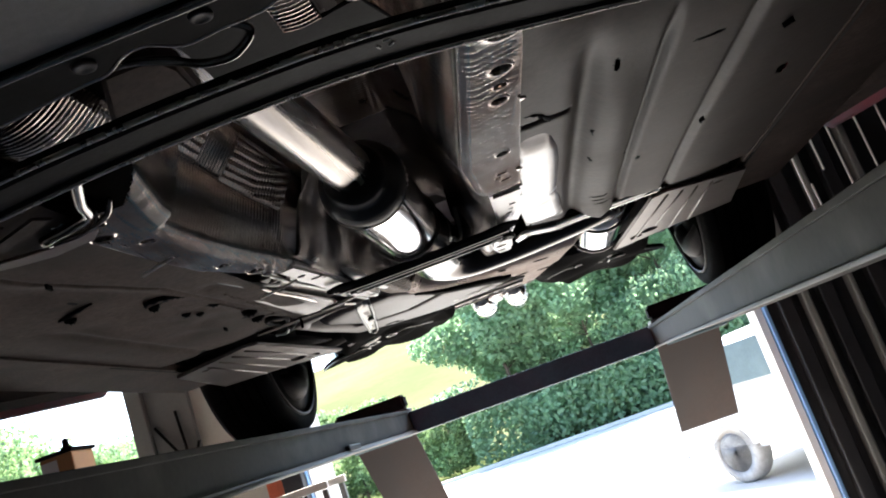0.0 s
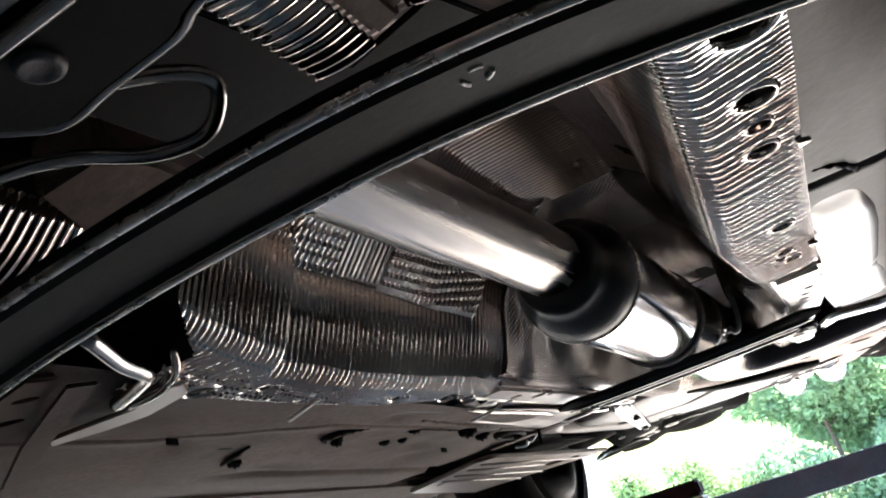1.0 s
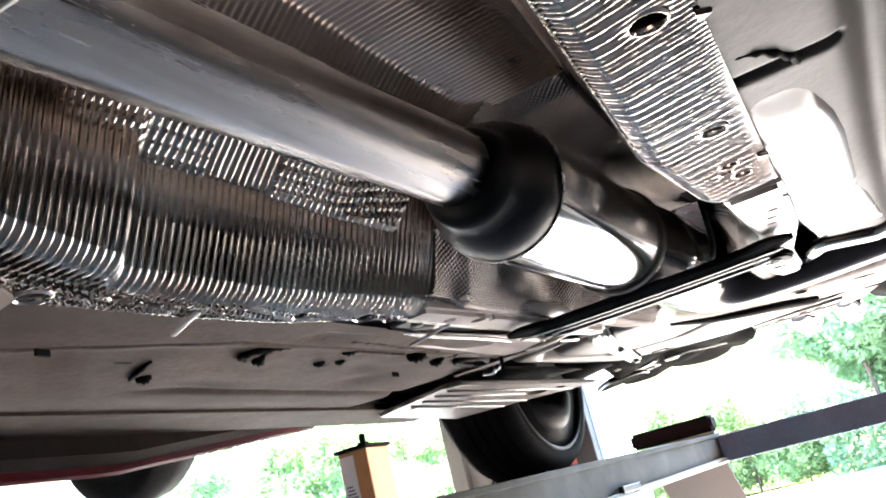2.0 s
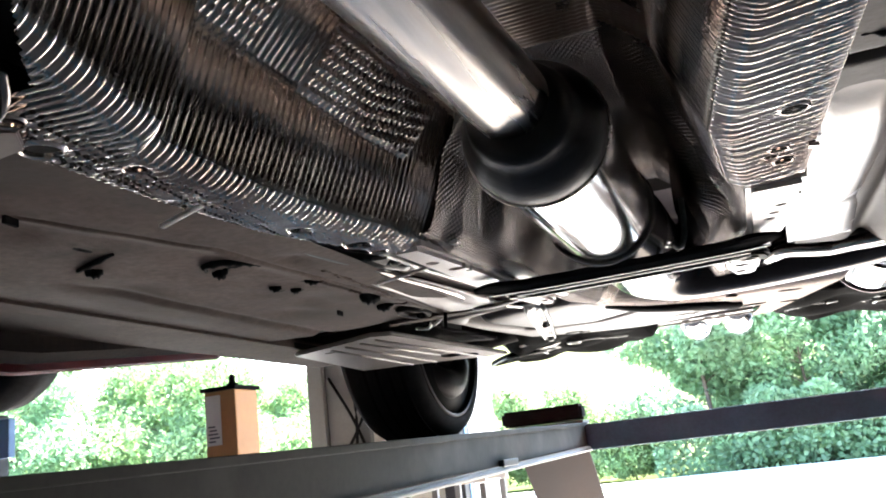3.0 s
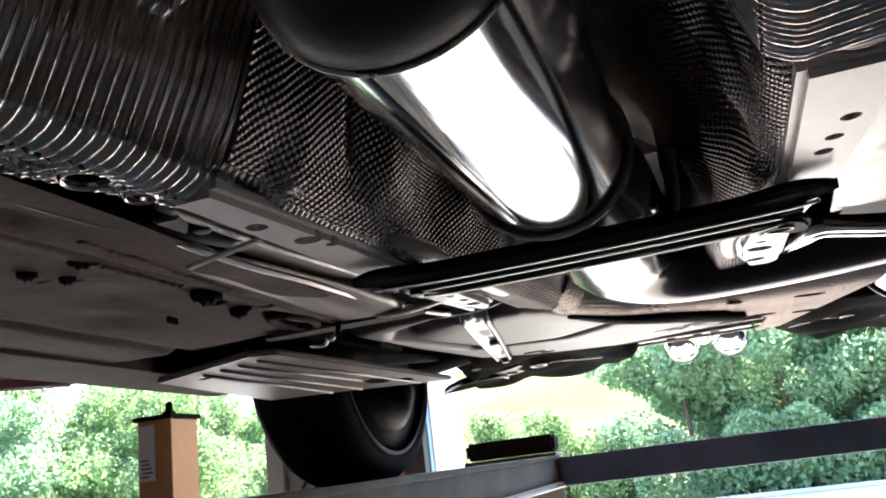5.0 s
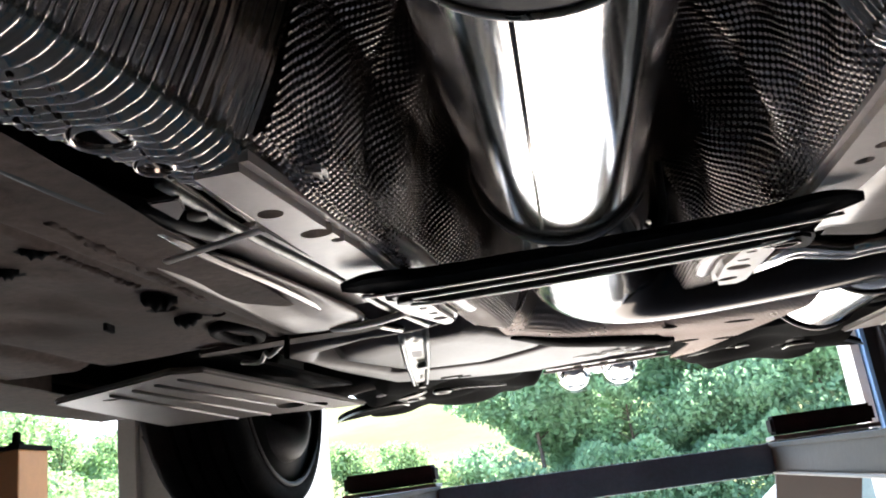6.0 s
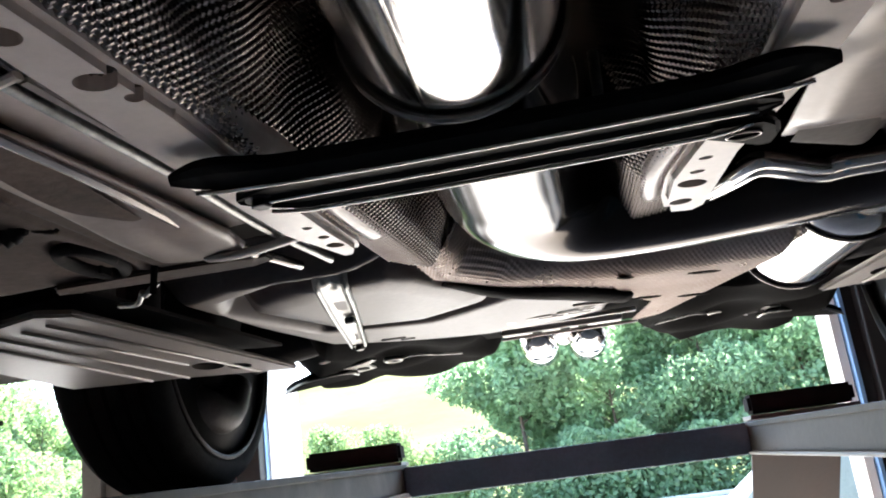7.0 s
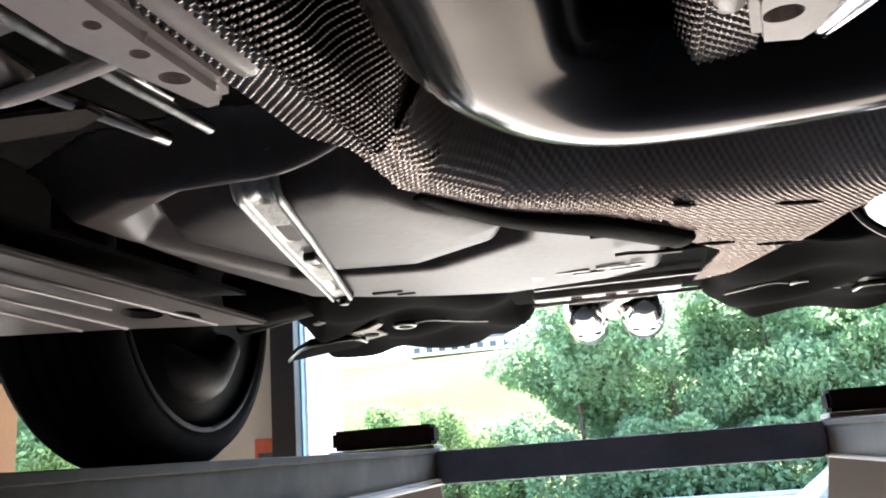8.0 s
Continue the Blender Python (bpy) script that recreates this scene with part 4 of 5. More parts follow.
# floor panels
def floor_panel(sign):
    xs = np.linspace(0.252 if sign < 0 else 0.202, 0.685, 220)
    ys = np.linspace(0.42, 1.78, 470)
    A, Y = np.meshgrid(xs, ys)
    z = ZF + 0.006 + 0.0 * A
    if sign < 0:
        line = np.interp(Y, [0.4, 0.93, 1.13, 1.8], [0.46, 0.395, 0.335, 0.30])
        z = z + 0.0045 * np.exp(-((A - line) / 0.0035) ** 2) + 0.004 * step(0.0, 0.03, A - line)
        z = z + 0.006 * np.exp(-((A - 0.53) / 0.01) ** 2) * step(1.1, 1.3, Y)
        oval = np.hypot((A - 0.337) / 0.017, (Y - 1.651) / 0.045)
        z = z + 0.012 * np.exp(-((oval - 1) / 0.22) ** 2)
        for bx, by, br in ((0.40, 1.44, 0.022), (0.46, 1.50, 0.03), (0.33, 1.47, 0.016), (0.50, 1.22, 0.03), (0.42, 0.98, 0.025), (0.30, 1.22, 0.014)):
            z = z + 0.004 * np.exp(-(np.hypot(A - bx, (Y - by) * 0.7) / br) ** 2)
        z = z + 0.0007 * np.sin(A * 55 + 4 * np.sin(Y * 9)) * np.sin(Y * 31 + 3 * np.sin(A * 17))
        end = np.interp(A, [0.20, 0.25, 0.30, 0.43, 0.57, 0.685], [1.735, 1.735, 1.735, 1.735, 1.74, 1.75])
    else:
        for x0, w, d in ((0.300, 0.016, 0.016), (0.392, 0.007, 0.012), (0.50, 0.008, 0.010)):
            z = z + d * np.exp(-((A - x0 - 0.012 * np.sin(Y * 3)) / w) ** 2) * step(0.80, 0.95, Y)
        z = z - 0.010 * np.exp(-((A - 0.345) / 0.028) ** 2) * step(0.9, 1.1, Y)
        z = z + 0.016 * step(0.24, 0.32, A) * np.exp(-((Y - 0.72) / 0.09) ** 2)
        z = z + 0.007 * np.exp(-((Y - 1.03 - 0.6 * (A - 0.22) ** 2) / 0.006) ** 2) * step(0.285, 0.275, A)
        end = np.interp(A, [0.20, 0.30, 0.345, 0.40, 0.45, 0.685], [1.66, 1.72, 1.78, 1.72, 1.76, 1.77])
    z = z + 0.030 * step(end - 0.03, end, Y) + 0.02 * step(0.52, 0.44, Y) + 0.006 * step(0.55, 0.68, A)
    off = 0.0 if sign < 0 else 0.005
    P = np.stack([sign * A + off, Y, z], -1)
    c = (A[:-1, :-1] + A[1:, 1:]) / 2
    keep = (Y[:-1, :-1] < np.minimum(end[:-1, :-1] + 0.004, 1.78))
    for x, y, rx, ry in FLOOR_SLOTS[sign]:
        keep &= np.hypot((c - x) / rx, (Y[:-1, :-1] - y) / ry) > 1
    return P, keep


FLOOR_SLOTS = {-1: [(0.388, 1.217, 0.010, 0.006), (0.370, 1.214, 0.016, 0.0035), (0.402, 1.357, 0.009, 0.0035), (0.380, 1.372, 0.006, 0.003), (0.345, 1.332, 0.010, 0.006), (0.352, 1.52, 0.014, 0.009), (0.325, 1.56, 0.010, 0.006), (0.43, 1.06, 0.004, 0.012)],
               1: [(0.335, 0.93, 0.004, 0.018), (0.335, 1.55, 0.018, 0.005), (0.340, 1.58, 0.018, 0.005), (0.345, 1.61, 0.018, 0.005), (0.372, 1.32, 0.004, 0.006), (0.45, 0.95, 0.02, 0.005), (0.60, 1.2, 0.008, 0.02), (0.40, 1.40, 0.005, 0.010)]}
for sgn, lab in ((-1, "grey-brown pressed floor panel with clips and scrapes"), (1, "grey-brown ribbed floor panel with long grooves")):
    P, keep = floor_panel(sgn)
    fp = sheet("floor_panel", P, FLOORPAN if sgn < 0 else FLOORSATIN, car, lab, keep, thick=0)
    # Added dark sheet gives the cut floor slots their shade.
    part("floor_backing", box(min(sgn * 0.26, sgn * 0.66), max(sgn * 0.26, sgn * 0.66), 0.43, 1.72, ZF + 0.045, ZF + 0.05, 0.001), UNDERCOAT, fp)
    clips = ((0.388, 0.94, 8), (0.403, 1.525, 4), (0.335, 1.66, 0)) if sgn < 0 else ((0.56, 1.0, 40), (0.50, 1.30, 10), (0.45, 0.80, 30))
    for x, y, a in clips:
        part("trim_clip", box(-0.0018, 0.0018, -0.008, 0.008, -0.003, 0.004, 0.001), PLASTIC, fp).matrix_local = pose(sgn * x, y, ZF + 0.002, 0, 0, a)

# Dark flattened bars drawn as marks; nothing is cut here.
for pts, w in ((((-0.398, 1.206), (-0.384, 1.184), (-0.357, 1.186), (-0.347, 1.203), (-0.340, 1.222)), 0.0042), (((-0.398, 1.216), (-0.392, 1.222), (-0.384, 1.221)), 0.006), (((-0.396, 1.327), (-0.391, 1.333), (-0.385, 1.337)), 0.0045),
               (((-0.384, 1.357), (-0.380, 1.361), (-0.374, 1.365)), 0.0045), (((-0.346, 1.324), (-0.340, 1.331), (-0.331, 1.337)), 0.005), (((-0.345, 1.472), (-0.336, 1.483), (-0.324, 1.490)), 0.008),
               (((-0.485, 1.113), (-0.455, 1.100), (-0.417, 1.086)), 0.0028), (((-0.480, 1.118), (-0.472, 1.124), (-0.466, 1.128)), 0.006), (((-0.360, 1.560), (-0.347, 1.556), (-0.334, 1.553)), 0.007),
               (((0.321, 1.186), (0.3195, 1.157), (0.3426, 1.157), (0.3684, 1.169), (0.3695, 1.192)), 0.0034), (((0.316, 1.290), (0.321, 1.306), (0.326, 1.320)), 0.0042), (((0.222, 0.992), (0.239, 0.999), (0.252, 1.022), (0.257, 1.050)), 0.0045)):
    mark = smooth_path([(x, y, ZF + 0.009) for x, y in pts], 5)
    part("dark_mark", tube(mark, [w * (0.45 + 0.55 * math.sin(math.pi * k / (len(mark) - 1))) * (0.85 + 0.3 * (k % 3 == 1)) for k in range(len(mark))], 8, flat=1.4), UNDERCOAT, car, "dark mark on the floor panel", smooth=True)


# Dark ring laid into the pressed oval paints the groove's shade.
part("groove_shade_ring", ring(-0.340, 1.651, ZF + 0.009, 0.017, 0.042, 0.0055), UNDERCOAT, car, "dark ring painting the shade of the oval floor groove", smooth=True)
rng = random.Random(5)
for a, b in (((-0.3015, 1.285), (-0.3060, 1.50)), ((-0.3325, 1.335), (-0.3290, 1.435))):
    seam, r = [], []
    for k in range(61):
        seam.append(Vector((a[0] + (b[0] - a[0]) * k / 60 + rng.uniform(-0.0012, 0.0012), a[1] + (b[1] - a[1]) * k / 60, ZF + 0.0065)))
        r.append(rng.uniform(0.0012, 0.0040))
    part("weld_seam", tube(seam, r, 8, flat=0.7), FLOORPAN, car, "rough sealed seam of the floor panel", smooth=True)

v = np.linspace(0, 1, 150)[:, None]
u = np.linspace(0, 1, 61)[None, :]
Y = 1.32 + 0.367 * v - 0.022 * np.abs(2 * u - 1) ** 3 * step(0.9, 1.0, v)
left = np.interp(Y, [1.08, 1.60, 1.66, 1.687], [-0.300, -0.293, -0.289, -0.276])
right = np.interp(Y, [1.32, 1.41, 1.49, 1.62, 1.66, 1.687], [-0.280, -0.243, -0.231, -0.212, -0.214, -0.226])
Z = ZF + 0.0075 - (0.0055 * (1 - np.abs(2 * u - 1) ** 24) - 0.0018 * np.exp(-((u - 0.45) / 0.22) ** 2) * step(0.95, 0.8, v)) * step(0.0, 0.3, v) * step(1.0, 0.95, v) + 0.006 * step(0.78, 0.52, v) * (1 - np.abs(2 * u - 1) ** 8)
sheet("floor_member", np.stack([left + (right - left) * u, Y, Z], -1), MEMBER, car, "smooth pinkish floor member with a rounded end")
part("rail_gap_strip", poly([(-0.212, 1.372), (-0.255, 1.385), (-0.245, 1.48), (-0.228, 1.64), (-0.186, 1.63)], ZF + 0.014, ZF + 0.018, 0.001), RAIL, car, "pale primed strip between the lines")
part("member_stud", tube([Vector((-0.296, 1.668, 1.745)), Vector((-0.300, 1.672, 1.722))], 0.003, 8), PLASTIC, car)
part("wire_hook", tube(smooth_path([(-0.326, 1.735, 1.75), (-0.343, 1.744, 1.742), (-0.352, 1.756, 1.748), (-0.365, 1.771, 1.742), (-0.393, 1.791, 1.748)], 6), 0.0028, 8), ZINC, car, smooth=True)
part("floor_channel", tube(smooth_path([(-0.296, 0.86, 1.758), (-0.289, 1.05, 1.757), (-0.276, 1.25, 1.756), (-0.263, 1.31, 1.757), (-0.241, 1.385, 1.760)], 8), 0.008, 12), BLACKPAINT, car, "black pipe along the shield edge", smooth=True)
part("channel_boss", lathe([(0.0, 0.006), (-0.004, 0.006), (-0.005, 0.004), (-0.005, 0.0001)], (-0.226, 1.316, ZF + 0.008), "Z", 18), TANK, car, smooth=True)
part("channel_plate", poly([(-0.240, 1.282), (-0.222, 1.284), (-0.226, 1.300), (-0.238, 1.316)], ZF + 0.004, ZF + 0.008, 0.001), TANK, car)
part("floor_end", poly([(-0.208, 1.694), (-0.206, 1.709), (-0.229, 1.720), (-0.343, 1.719), (-0.410, 1.713), (-0.40, 1.692), (-0.30, 1.688), (-0.25, 1.690)], ZF + 0.003, ZF + 0.008, 0.002), FLOORPAN, car, "brown end flange of the floor")
part("end_bracket", tube(smooth_path([(-0.25, 1.670, 1.744), (-0.230, 1.664, 1.741), (-0.20, 1.657, 1.741), (-0.160, 1.651, 1.745)], 6), 0.0065, 10, flat=0.5), RAIL, car, smooth=True)
part("rail_lip", tube(smooth_path([(-0.144, 1.42, 1.756), (-0.132, 1.50, 1.753), (-0.120, 1.62, 1.751), (-0.114, 1.672, 1.751), (-0.113, 1.690, 1.753)], 8), [0.0105] * 29 + [0.010, 0.009, 0.006, 0.002], 16), RAIL, rl, "rounded inner edge of the rail", smooth=True)
part("rail_lip", tube(smooth_path([(0.148, 1.46, 1.756), (0.124, 1.57, 1.753), (0.111, 1.64, 1.751), (0.112, 1.69, 1.751), (0.115, 1.708, 1.753)], 8), [0.0105] * 29 + [0.010, 0.009, 0.006, 0.002], 16), RAIL, rr_, "rounded inner edge of the rail", smooth=True)
v = np.linspace(0, 1, 160)[:, None]
u = np.linspace(0, 1, 60)[None, :]
Y = 1.06 + 0.56 * v + 0 * u
left = np.interp(Y, [1.06, 1.10, 1.25, 1.46, 1.62], [0.222, 0.208, 0.199, 0.190, 0.198])
right = np.interp(Y, [1.06, 1.075, 1.10, 1.16, 1.22, 1.40, 1.62], [0.238, 0.250, 0.258, 0.266, 0.268, 0.263, 0.274])
Z = ZF + 0.0075 - 0.007 * (1 - np.abs(2 * u - 1) ** 4) * step(0.0, 0.14, v) * step(1.0, 0.93, v) + 0.0015 * np.exp(-((Y - 1.47 + 0.05 * u) / 0.022) ** 2)
sheet("floor_bulge", np.stack([left + (right - left) * u, Y, Z], -1), PALESHEEN, car, "smooth floor bulge beside the shield, bright reflection painted pale")
for x, y in ((0.228, 0.903), (0.209, 1.178), (0.201, 1.328)):
    part("edge_tab", poly([(x - 0.008, y - 0.006), (x + 0.001, y - 0.001), (x - 0.008, y + 0.004)], ZF - 0.003, ZF + 0.001, 0.0005), DARKSTEEL, shield)

# fuel tank and strap
TANK_OUT = [(-0.435, 1.945), (-0.34, 1.885), (-0.22, 1.868), (-0.13, 1.895), (-0.085, 2.01), (0.0, 2.135), (0.10, 2.19), (0.138, 2.31), (0.135, 2.45), (0.05, 2.495), (-0.096, 2.495), (-0.248, 2.43), (-0.36, 2.375), (-0.41, 2.15)]
BLISTER = [(-0.365, 2.04), (-0.345, 1.985), (-0.27, 1.935), (-0.15, 1.928), (-0.115, 1.965), (-0.03, 2.12), (-0.05, 2.185), (-0.155, 2.25), (-0.30, 2.225)]
xs, ys = np.linspace(-0.46, 0.16, 210), np.linspace(1.85, 2.52, 220)
X, Y = np.meshgrid(xs, ys)
d = seg_dist(X, Y, TANK_OUT)
g = seg_dist(X, Y, BLISTER)
groove = 0.028 * np.exp(-(g / 0.014) ** 2)
Z = 1.778 + 0.045 * step(-0.035, 0.004, d) + groove - 0.006 * step(0.0, -0.06, g) + 0.004 * np.sin(9 * X)
tank = sheet("fuel_tank", np.stack([X, Y, Z], -1), TANK, car, "pale grey coated fuel tank with stamped grooves", keep=(d < 0.006)[:-1, :-1], thick=0.002)
# Dark boxes on the tank paint the shade inside its slots.
for x, y, w in ((-0.235, 2.365, 0.02), (-0.215, 2.385, 0.012), (0.06, 2.21, 0.03)):
    part("tank_slot_shade", box(x - w, x + w, y - 0.004, y + 0.004, 1.772, 1.779, 0.001), UNDERCOAT, tank)
for x0, x1, y in ((-0.020, 0.022, 2.388), (0.030, 0.066, 2.383), (0.072, 0.090, 2.380), (0.0, 0.040, 2.405), (0.048, 0.085, 2.401)):
    part("stamped_mark", box(x0, x1, y - 0.0045, y + 0.0045, 1.7755, 1.7772, 0.0006), PLATE, tank, "faint stamped marking")
part("stamped_mark", lathe([(1.777, 0.014), (1.7752, 0.013), (1.7752, 0.0001)], (-0.050, 2.403, 0), "Z", 20), PLATE, tank)
part("tank_wire", tube(smooth_path([(0.055, 2.302, 1.772), (0.075, 2.296, 1.771), (0.10, 2.306, 1.771), (0.130, 2.318, 1.773)], 6), 0.0024, 8), ZINC, tank, smooth=True)
v = np.linspace(0, 1, 90)[:, None]
u = np.linspace(-1, 1, 33)[None, :]
cx, cy = -0.210 - 0.082 * v, 1.89 + 0.475 * v
wid = 0.019 * (1 - 0.3 * step(0.3, 1.0, v))
prof = 0.006 * np.exp(-((np.abs(u) - 0.82) / 0.14) ** 2) - 0.003 * np.exp(-(u / 0.25) ** 2) * (np.sin(v * 26) > 0.3)
P = np.stack([cx + u * wid, cy + 0.18 * u * wid, 1.768 - prof + 0.03 * step(0.08, 0.0, v) + 0.02 * step(0.93, 1.0, v) + 0 * u], -1)
strap = sheet("tank_strap", P, ZINC, tank, "bright galvanised tank strap", thick=0.0015)
part("strap_bolt", bolt(-0.287, 2.345, 1.768, 0.007, 0.008), ZINC, strap)
part("strap_clip", box(-0.248, -0.235, 2.10, 2.12, 1.757, 1.766, 0.002), ZINC, strap)


# ribbed plates ahead of the rear wheels
def aero_plate(s):
    c = lambda x: x if s < 0 else 0.03 - x
    pts = [(c(-0.386), 2.333), (c(-0.437), 1.785), (c(-0.47), 1.765), (c(-0.66), 1.84), (c(-0.70), 2.215), (c(-0.55), 2.26)]
    pl = part("ribbed_plate", poly(pts if s < 0 else pts[::-1], ZF + 0.001, ZF + 0.009, 0.003), PLATE, car, "ribbed aluminium plate ahead of the wheel")
    cut(pl, [hole(c(-0.474), 2.185, ZF, 0.022, 0.034, -10 * s), hole(c(-0.441), 2.222, ZF, 0.017, 0.028, -10 * s), hole(c(-0.60), 1.87, ZF, 0.012, 0.008)])
    # Added dark sheet puts shade behind the plate holes.
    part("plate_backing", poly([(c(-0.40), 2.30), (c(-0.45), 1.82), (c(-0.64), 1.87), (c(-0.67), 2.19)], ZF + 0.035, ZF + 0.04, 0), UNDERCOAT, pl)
    for k in range(4):
        a, b = Vector((c(-0.475 - 0.035 * k), 1.80 + 0.012 * k, ZF)), Vector((c(-0.435 - 0.05 * k), 2.29 - 0.018 * k - (0.13 if k in (1,) else 0), ZF))
        part("rib", tube([a, a.lerp(b, 0.5), b], 0.0028, 8, flat=0.8), PLATE, pl, smooth=True)
    return pl


aero_plate(-1)
aero_plate(1)

# dark rear end: trays, arms and cross strip
def rear_tray(pts, name, z0, z1, label):
    xs = np.linspace(min(p[0] for p in pts), max(p[0] for p in pts), 90)
    ys = np.linspace(min(p[1] for p in pts), max(p[1] for p in pts), 110)
    X, Y = np.meshgrid(xs, ys)
    d = seg_dist(X, Y, pts)
    Z = z0 + (z1 - z0) * (Y - ys[0]) / (ys[-1] - ys[0]) + 0.05 * step(-0.05, 0.0, d) + 0.008 * np.sin(X * 30 + 3 * np.sin(Y * 9)) + 0.006 * np.sin(Y * 26)
    return sheet(name, np.stack([X, Y, Z], -1), PLASTIC, car, label, keep=(d < 0)[:-1, :-1], thick=0.004)


rear_tray([(-0.58, 2.95), (-0.62, 3.20), (-0.43, 3.16), (-0.21, 3.16), (-0.10, 3.00), (-0.07, 2.86), (-0.10, 2.43), (-0.33, 2.37), (-0.42, 2.48)], "rear_tray", 1.795, 1.812, "black plastic rear under-tray")
rear_tray([(0.15, 2.40), (0.27, 2.34), (0.58, 2.36), (0.62, 2.9), (0.60, 3.10), (0.45, 3.12), (0.275, 3.09), (0.17, 2.85)], "rear_tray", 1.79, 1.800, "black plastic rear under-tray")
part("rear_panel", box(-0.12, 0.20, 2.49, 2.78, 1.812, 1.83, 0.004), PLASTIC, car)
strip = part("rear_cross_strip", box(-0.08, 0.155, 2.684, 2.712, 1.800, 1.812, 0.003), RAIL, car, "pale metal cross strip with slots")
part("rear_cross_strip", box(-0.07, 0.175, 2.594, 2.604, 1.798, 1.806, 0.002), RAIL, car, "thin pale metal cross strip")
part("rear_cross_strip", box(-0.086, 0.19, 2.746, 2.753, 1.799, 1.806, 0.002), RAIL, car, "thin pale metal cross strip")
# Dark plates paint the slot shade on the uncut strip.
for x in (-0.02, 0.035, 0.07):
    part("strip_slot_shade", box(x, x + 0.018, 2.694, 2.703, 1.7985, 1.7998, 0), UNDERCOAT, strip)
for s in (-1, 1):
    c = lambda x: x if s < 0 else 0.03 - x
    outline = [(-0.635, 3.02), (-0.60, 2.955), (-0.53, 2.855), (-0.43, 2.81), (-0.415, 2.86), (-0.45, 2.92), (-0.52, 2.955), (-0.60, 3.005)]
    arm = part("control_arm", poly([(c(x), y) for x, y in (outline if s < 0 else outline[::-1])], 1.789, 1.806, 0.004), PLASTIC, car, "dark pressed lower control arm")
    part("arm_edge", tube(smooth_path([(c(x), y, 1.790) for x, y in outline[:5]], 6), 0.0030, 8), ZINC, arm, "bright rolled edge", smooth=True)
    part("control_arm", tube(smooth_path([(c(-0.60), 2.72, 1.812), (c(-0.45), 2.66, 1.822), (c(-0.33), 2.60, 1.826), (c(-0.24), 2.57, 1.835)], 8), 0.017, 14, flat=0.6), BLACKPAINT, car, smooth=True)
    arc = np.radians(np.linspace(8, 172, 40))[:, None]
    across = np.linspace(c(-0.87), c(-0.63), 5)[None, :]
    sheet("wheel_liner", np.stack([across + 0 * arc, 2.63 - 0.345 * np.cos(arc) + 0 * across, 1.885 + 0.345 * np.sin(arc) + 0 * across], -1), PLASTIC, car, "black plastic wheel arch liner", thick=0.004)
    part("arm_strip", tube([Vector((c(-0.434), 2.642, 1.793)), Vector((c(-0.361), 2.573, 1.793))], 0.0075, 8, flat=0.35), RAIL, car, "pale flat bracket strip")
    plate = [(-0.452, 2.80), (-0.385, 2.765), (-0.35, 2.72), (-0.345, 2.735), (-0.375, 2.79), (-0.37, 2.85), (-0.422, 2.89)]
    pl = part("arm_bracket", poly([(c(x), y) for x, y in (plate if s < 0 else plate[::-1])], 1.797, 1.802, 0.0015), ZINC, car, "pale metal arm bracket with a hole")
    # Dark disc painted as the shaded hole; the bracket is uncut.
    part("bracket_hole_shade", lathe([(1.7945, 0.014), (1.7965, 0.014), (1.7965, 0.001)], (c(-0.395), 2.825, 0), "Z", 20), UNDERCOAT, pl)
    part("arm_bush", ring(c(-0.318), 2.775, 1.799, 0.017, 0.020, 0.0045), ZINC, car, smooth=True)
    part("tray_wire", tube(smooth_path([(c(-0.293), 2.755, 1.797), (c(-0.262), 2.734, 1.796), (c(-0.22), 2.78, 1.797), (c(-0.179), 2.834, 1.80)], 6), 0.0020, 8), ZINC, car, smooth=True)

# Added beam, not a known part: it blocks sky in the gap.
part("gap_beam", tube(smooth_path([(-0.57, 2.64, 1.852), (-0.3, 2.62, 1.875), (0.0, 2.62, 1.885), (0.33, 2.62, 1.875), (0.60, 2.64, 1.852)], 6), 0.056, 14), UNDERCOAT, car, "black beam added to block the bright gap behind the plates", smooth=True)

# front: crossmember, gearbox, brackets
bar = [(-0.60, 0.69, 1.735), (-0.35, 0.637, 1.722), (-0.16, 0.599, 1.716), (0.0, 0.588, 1.714), (0.13, 0.600, 1.714), (0.29, 0.655, 1.718), (0.45, 0.73, 1.728), (0.60, 0.80, 1.74)]
pth = smooth_path(bar, 8)
bm = bmesh.new()
prof = [(-0.029, 0.004), (-0.029, 0.0), (-0.0275, -0.006), (-0.023, -0.008), (-0.019, -0.005), (0.018, -0.003), (0.022, -0.006), (0.0265, -0.005), (0.029, 0.001), (0.029, 0.004)]
rings = []
for i, p in enumerate(pth):
    d = (pth[min(i + 1, len(pth) - 1)] - pth[max(i - 1, 0)]).normalized()
    w = Vector((-d.y, d.x, 0))
    rings.append([bm.verts.new(p + w * a + Vector((0, 0, b))) for a, b in prof])
for a, b in zip(rings, rings[1:]):
    for k in range(len(prof)):
        bm.faces.new((a[k], a[(k + 1) % len(prof)], b[(k + 1) % len(prof)], b[k]))
bm.faces.new(rings[0])
bm.faces.new(rings[-1][::-1])
bmesh.ops.recalc_face_normals(bm, faces=bm.faces)
xm = part("crossmember", bm, CROSSBLACK, car, "dull black front crossmember", smooth=False)
for k in range(3):
    lug = [Vector((0.1185 + 0.0062 * math.cos(a), 0.5905 + 0.0055 * math.sin(a), 1.7095)) for a in [radians(20 + 120 * k + 9 * q) for q in range(7)]]
    part("crossmember_lug", tube(lug, 0.0011, 8), ZINC, xm, "bright pressed lug", smooth=True)
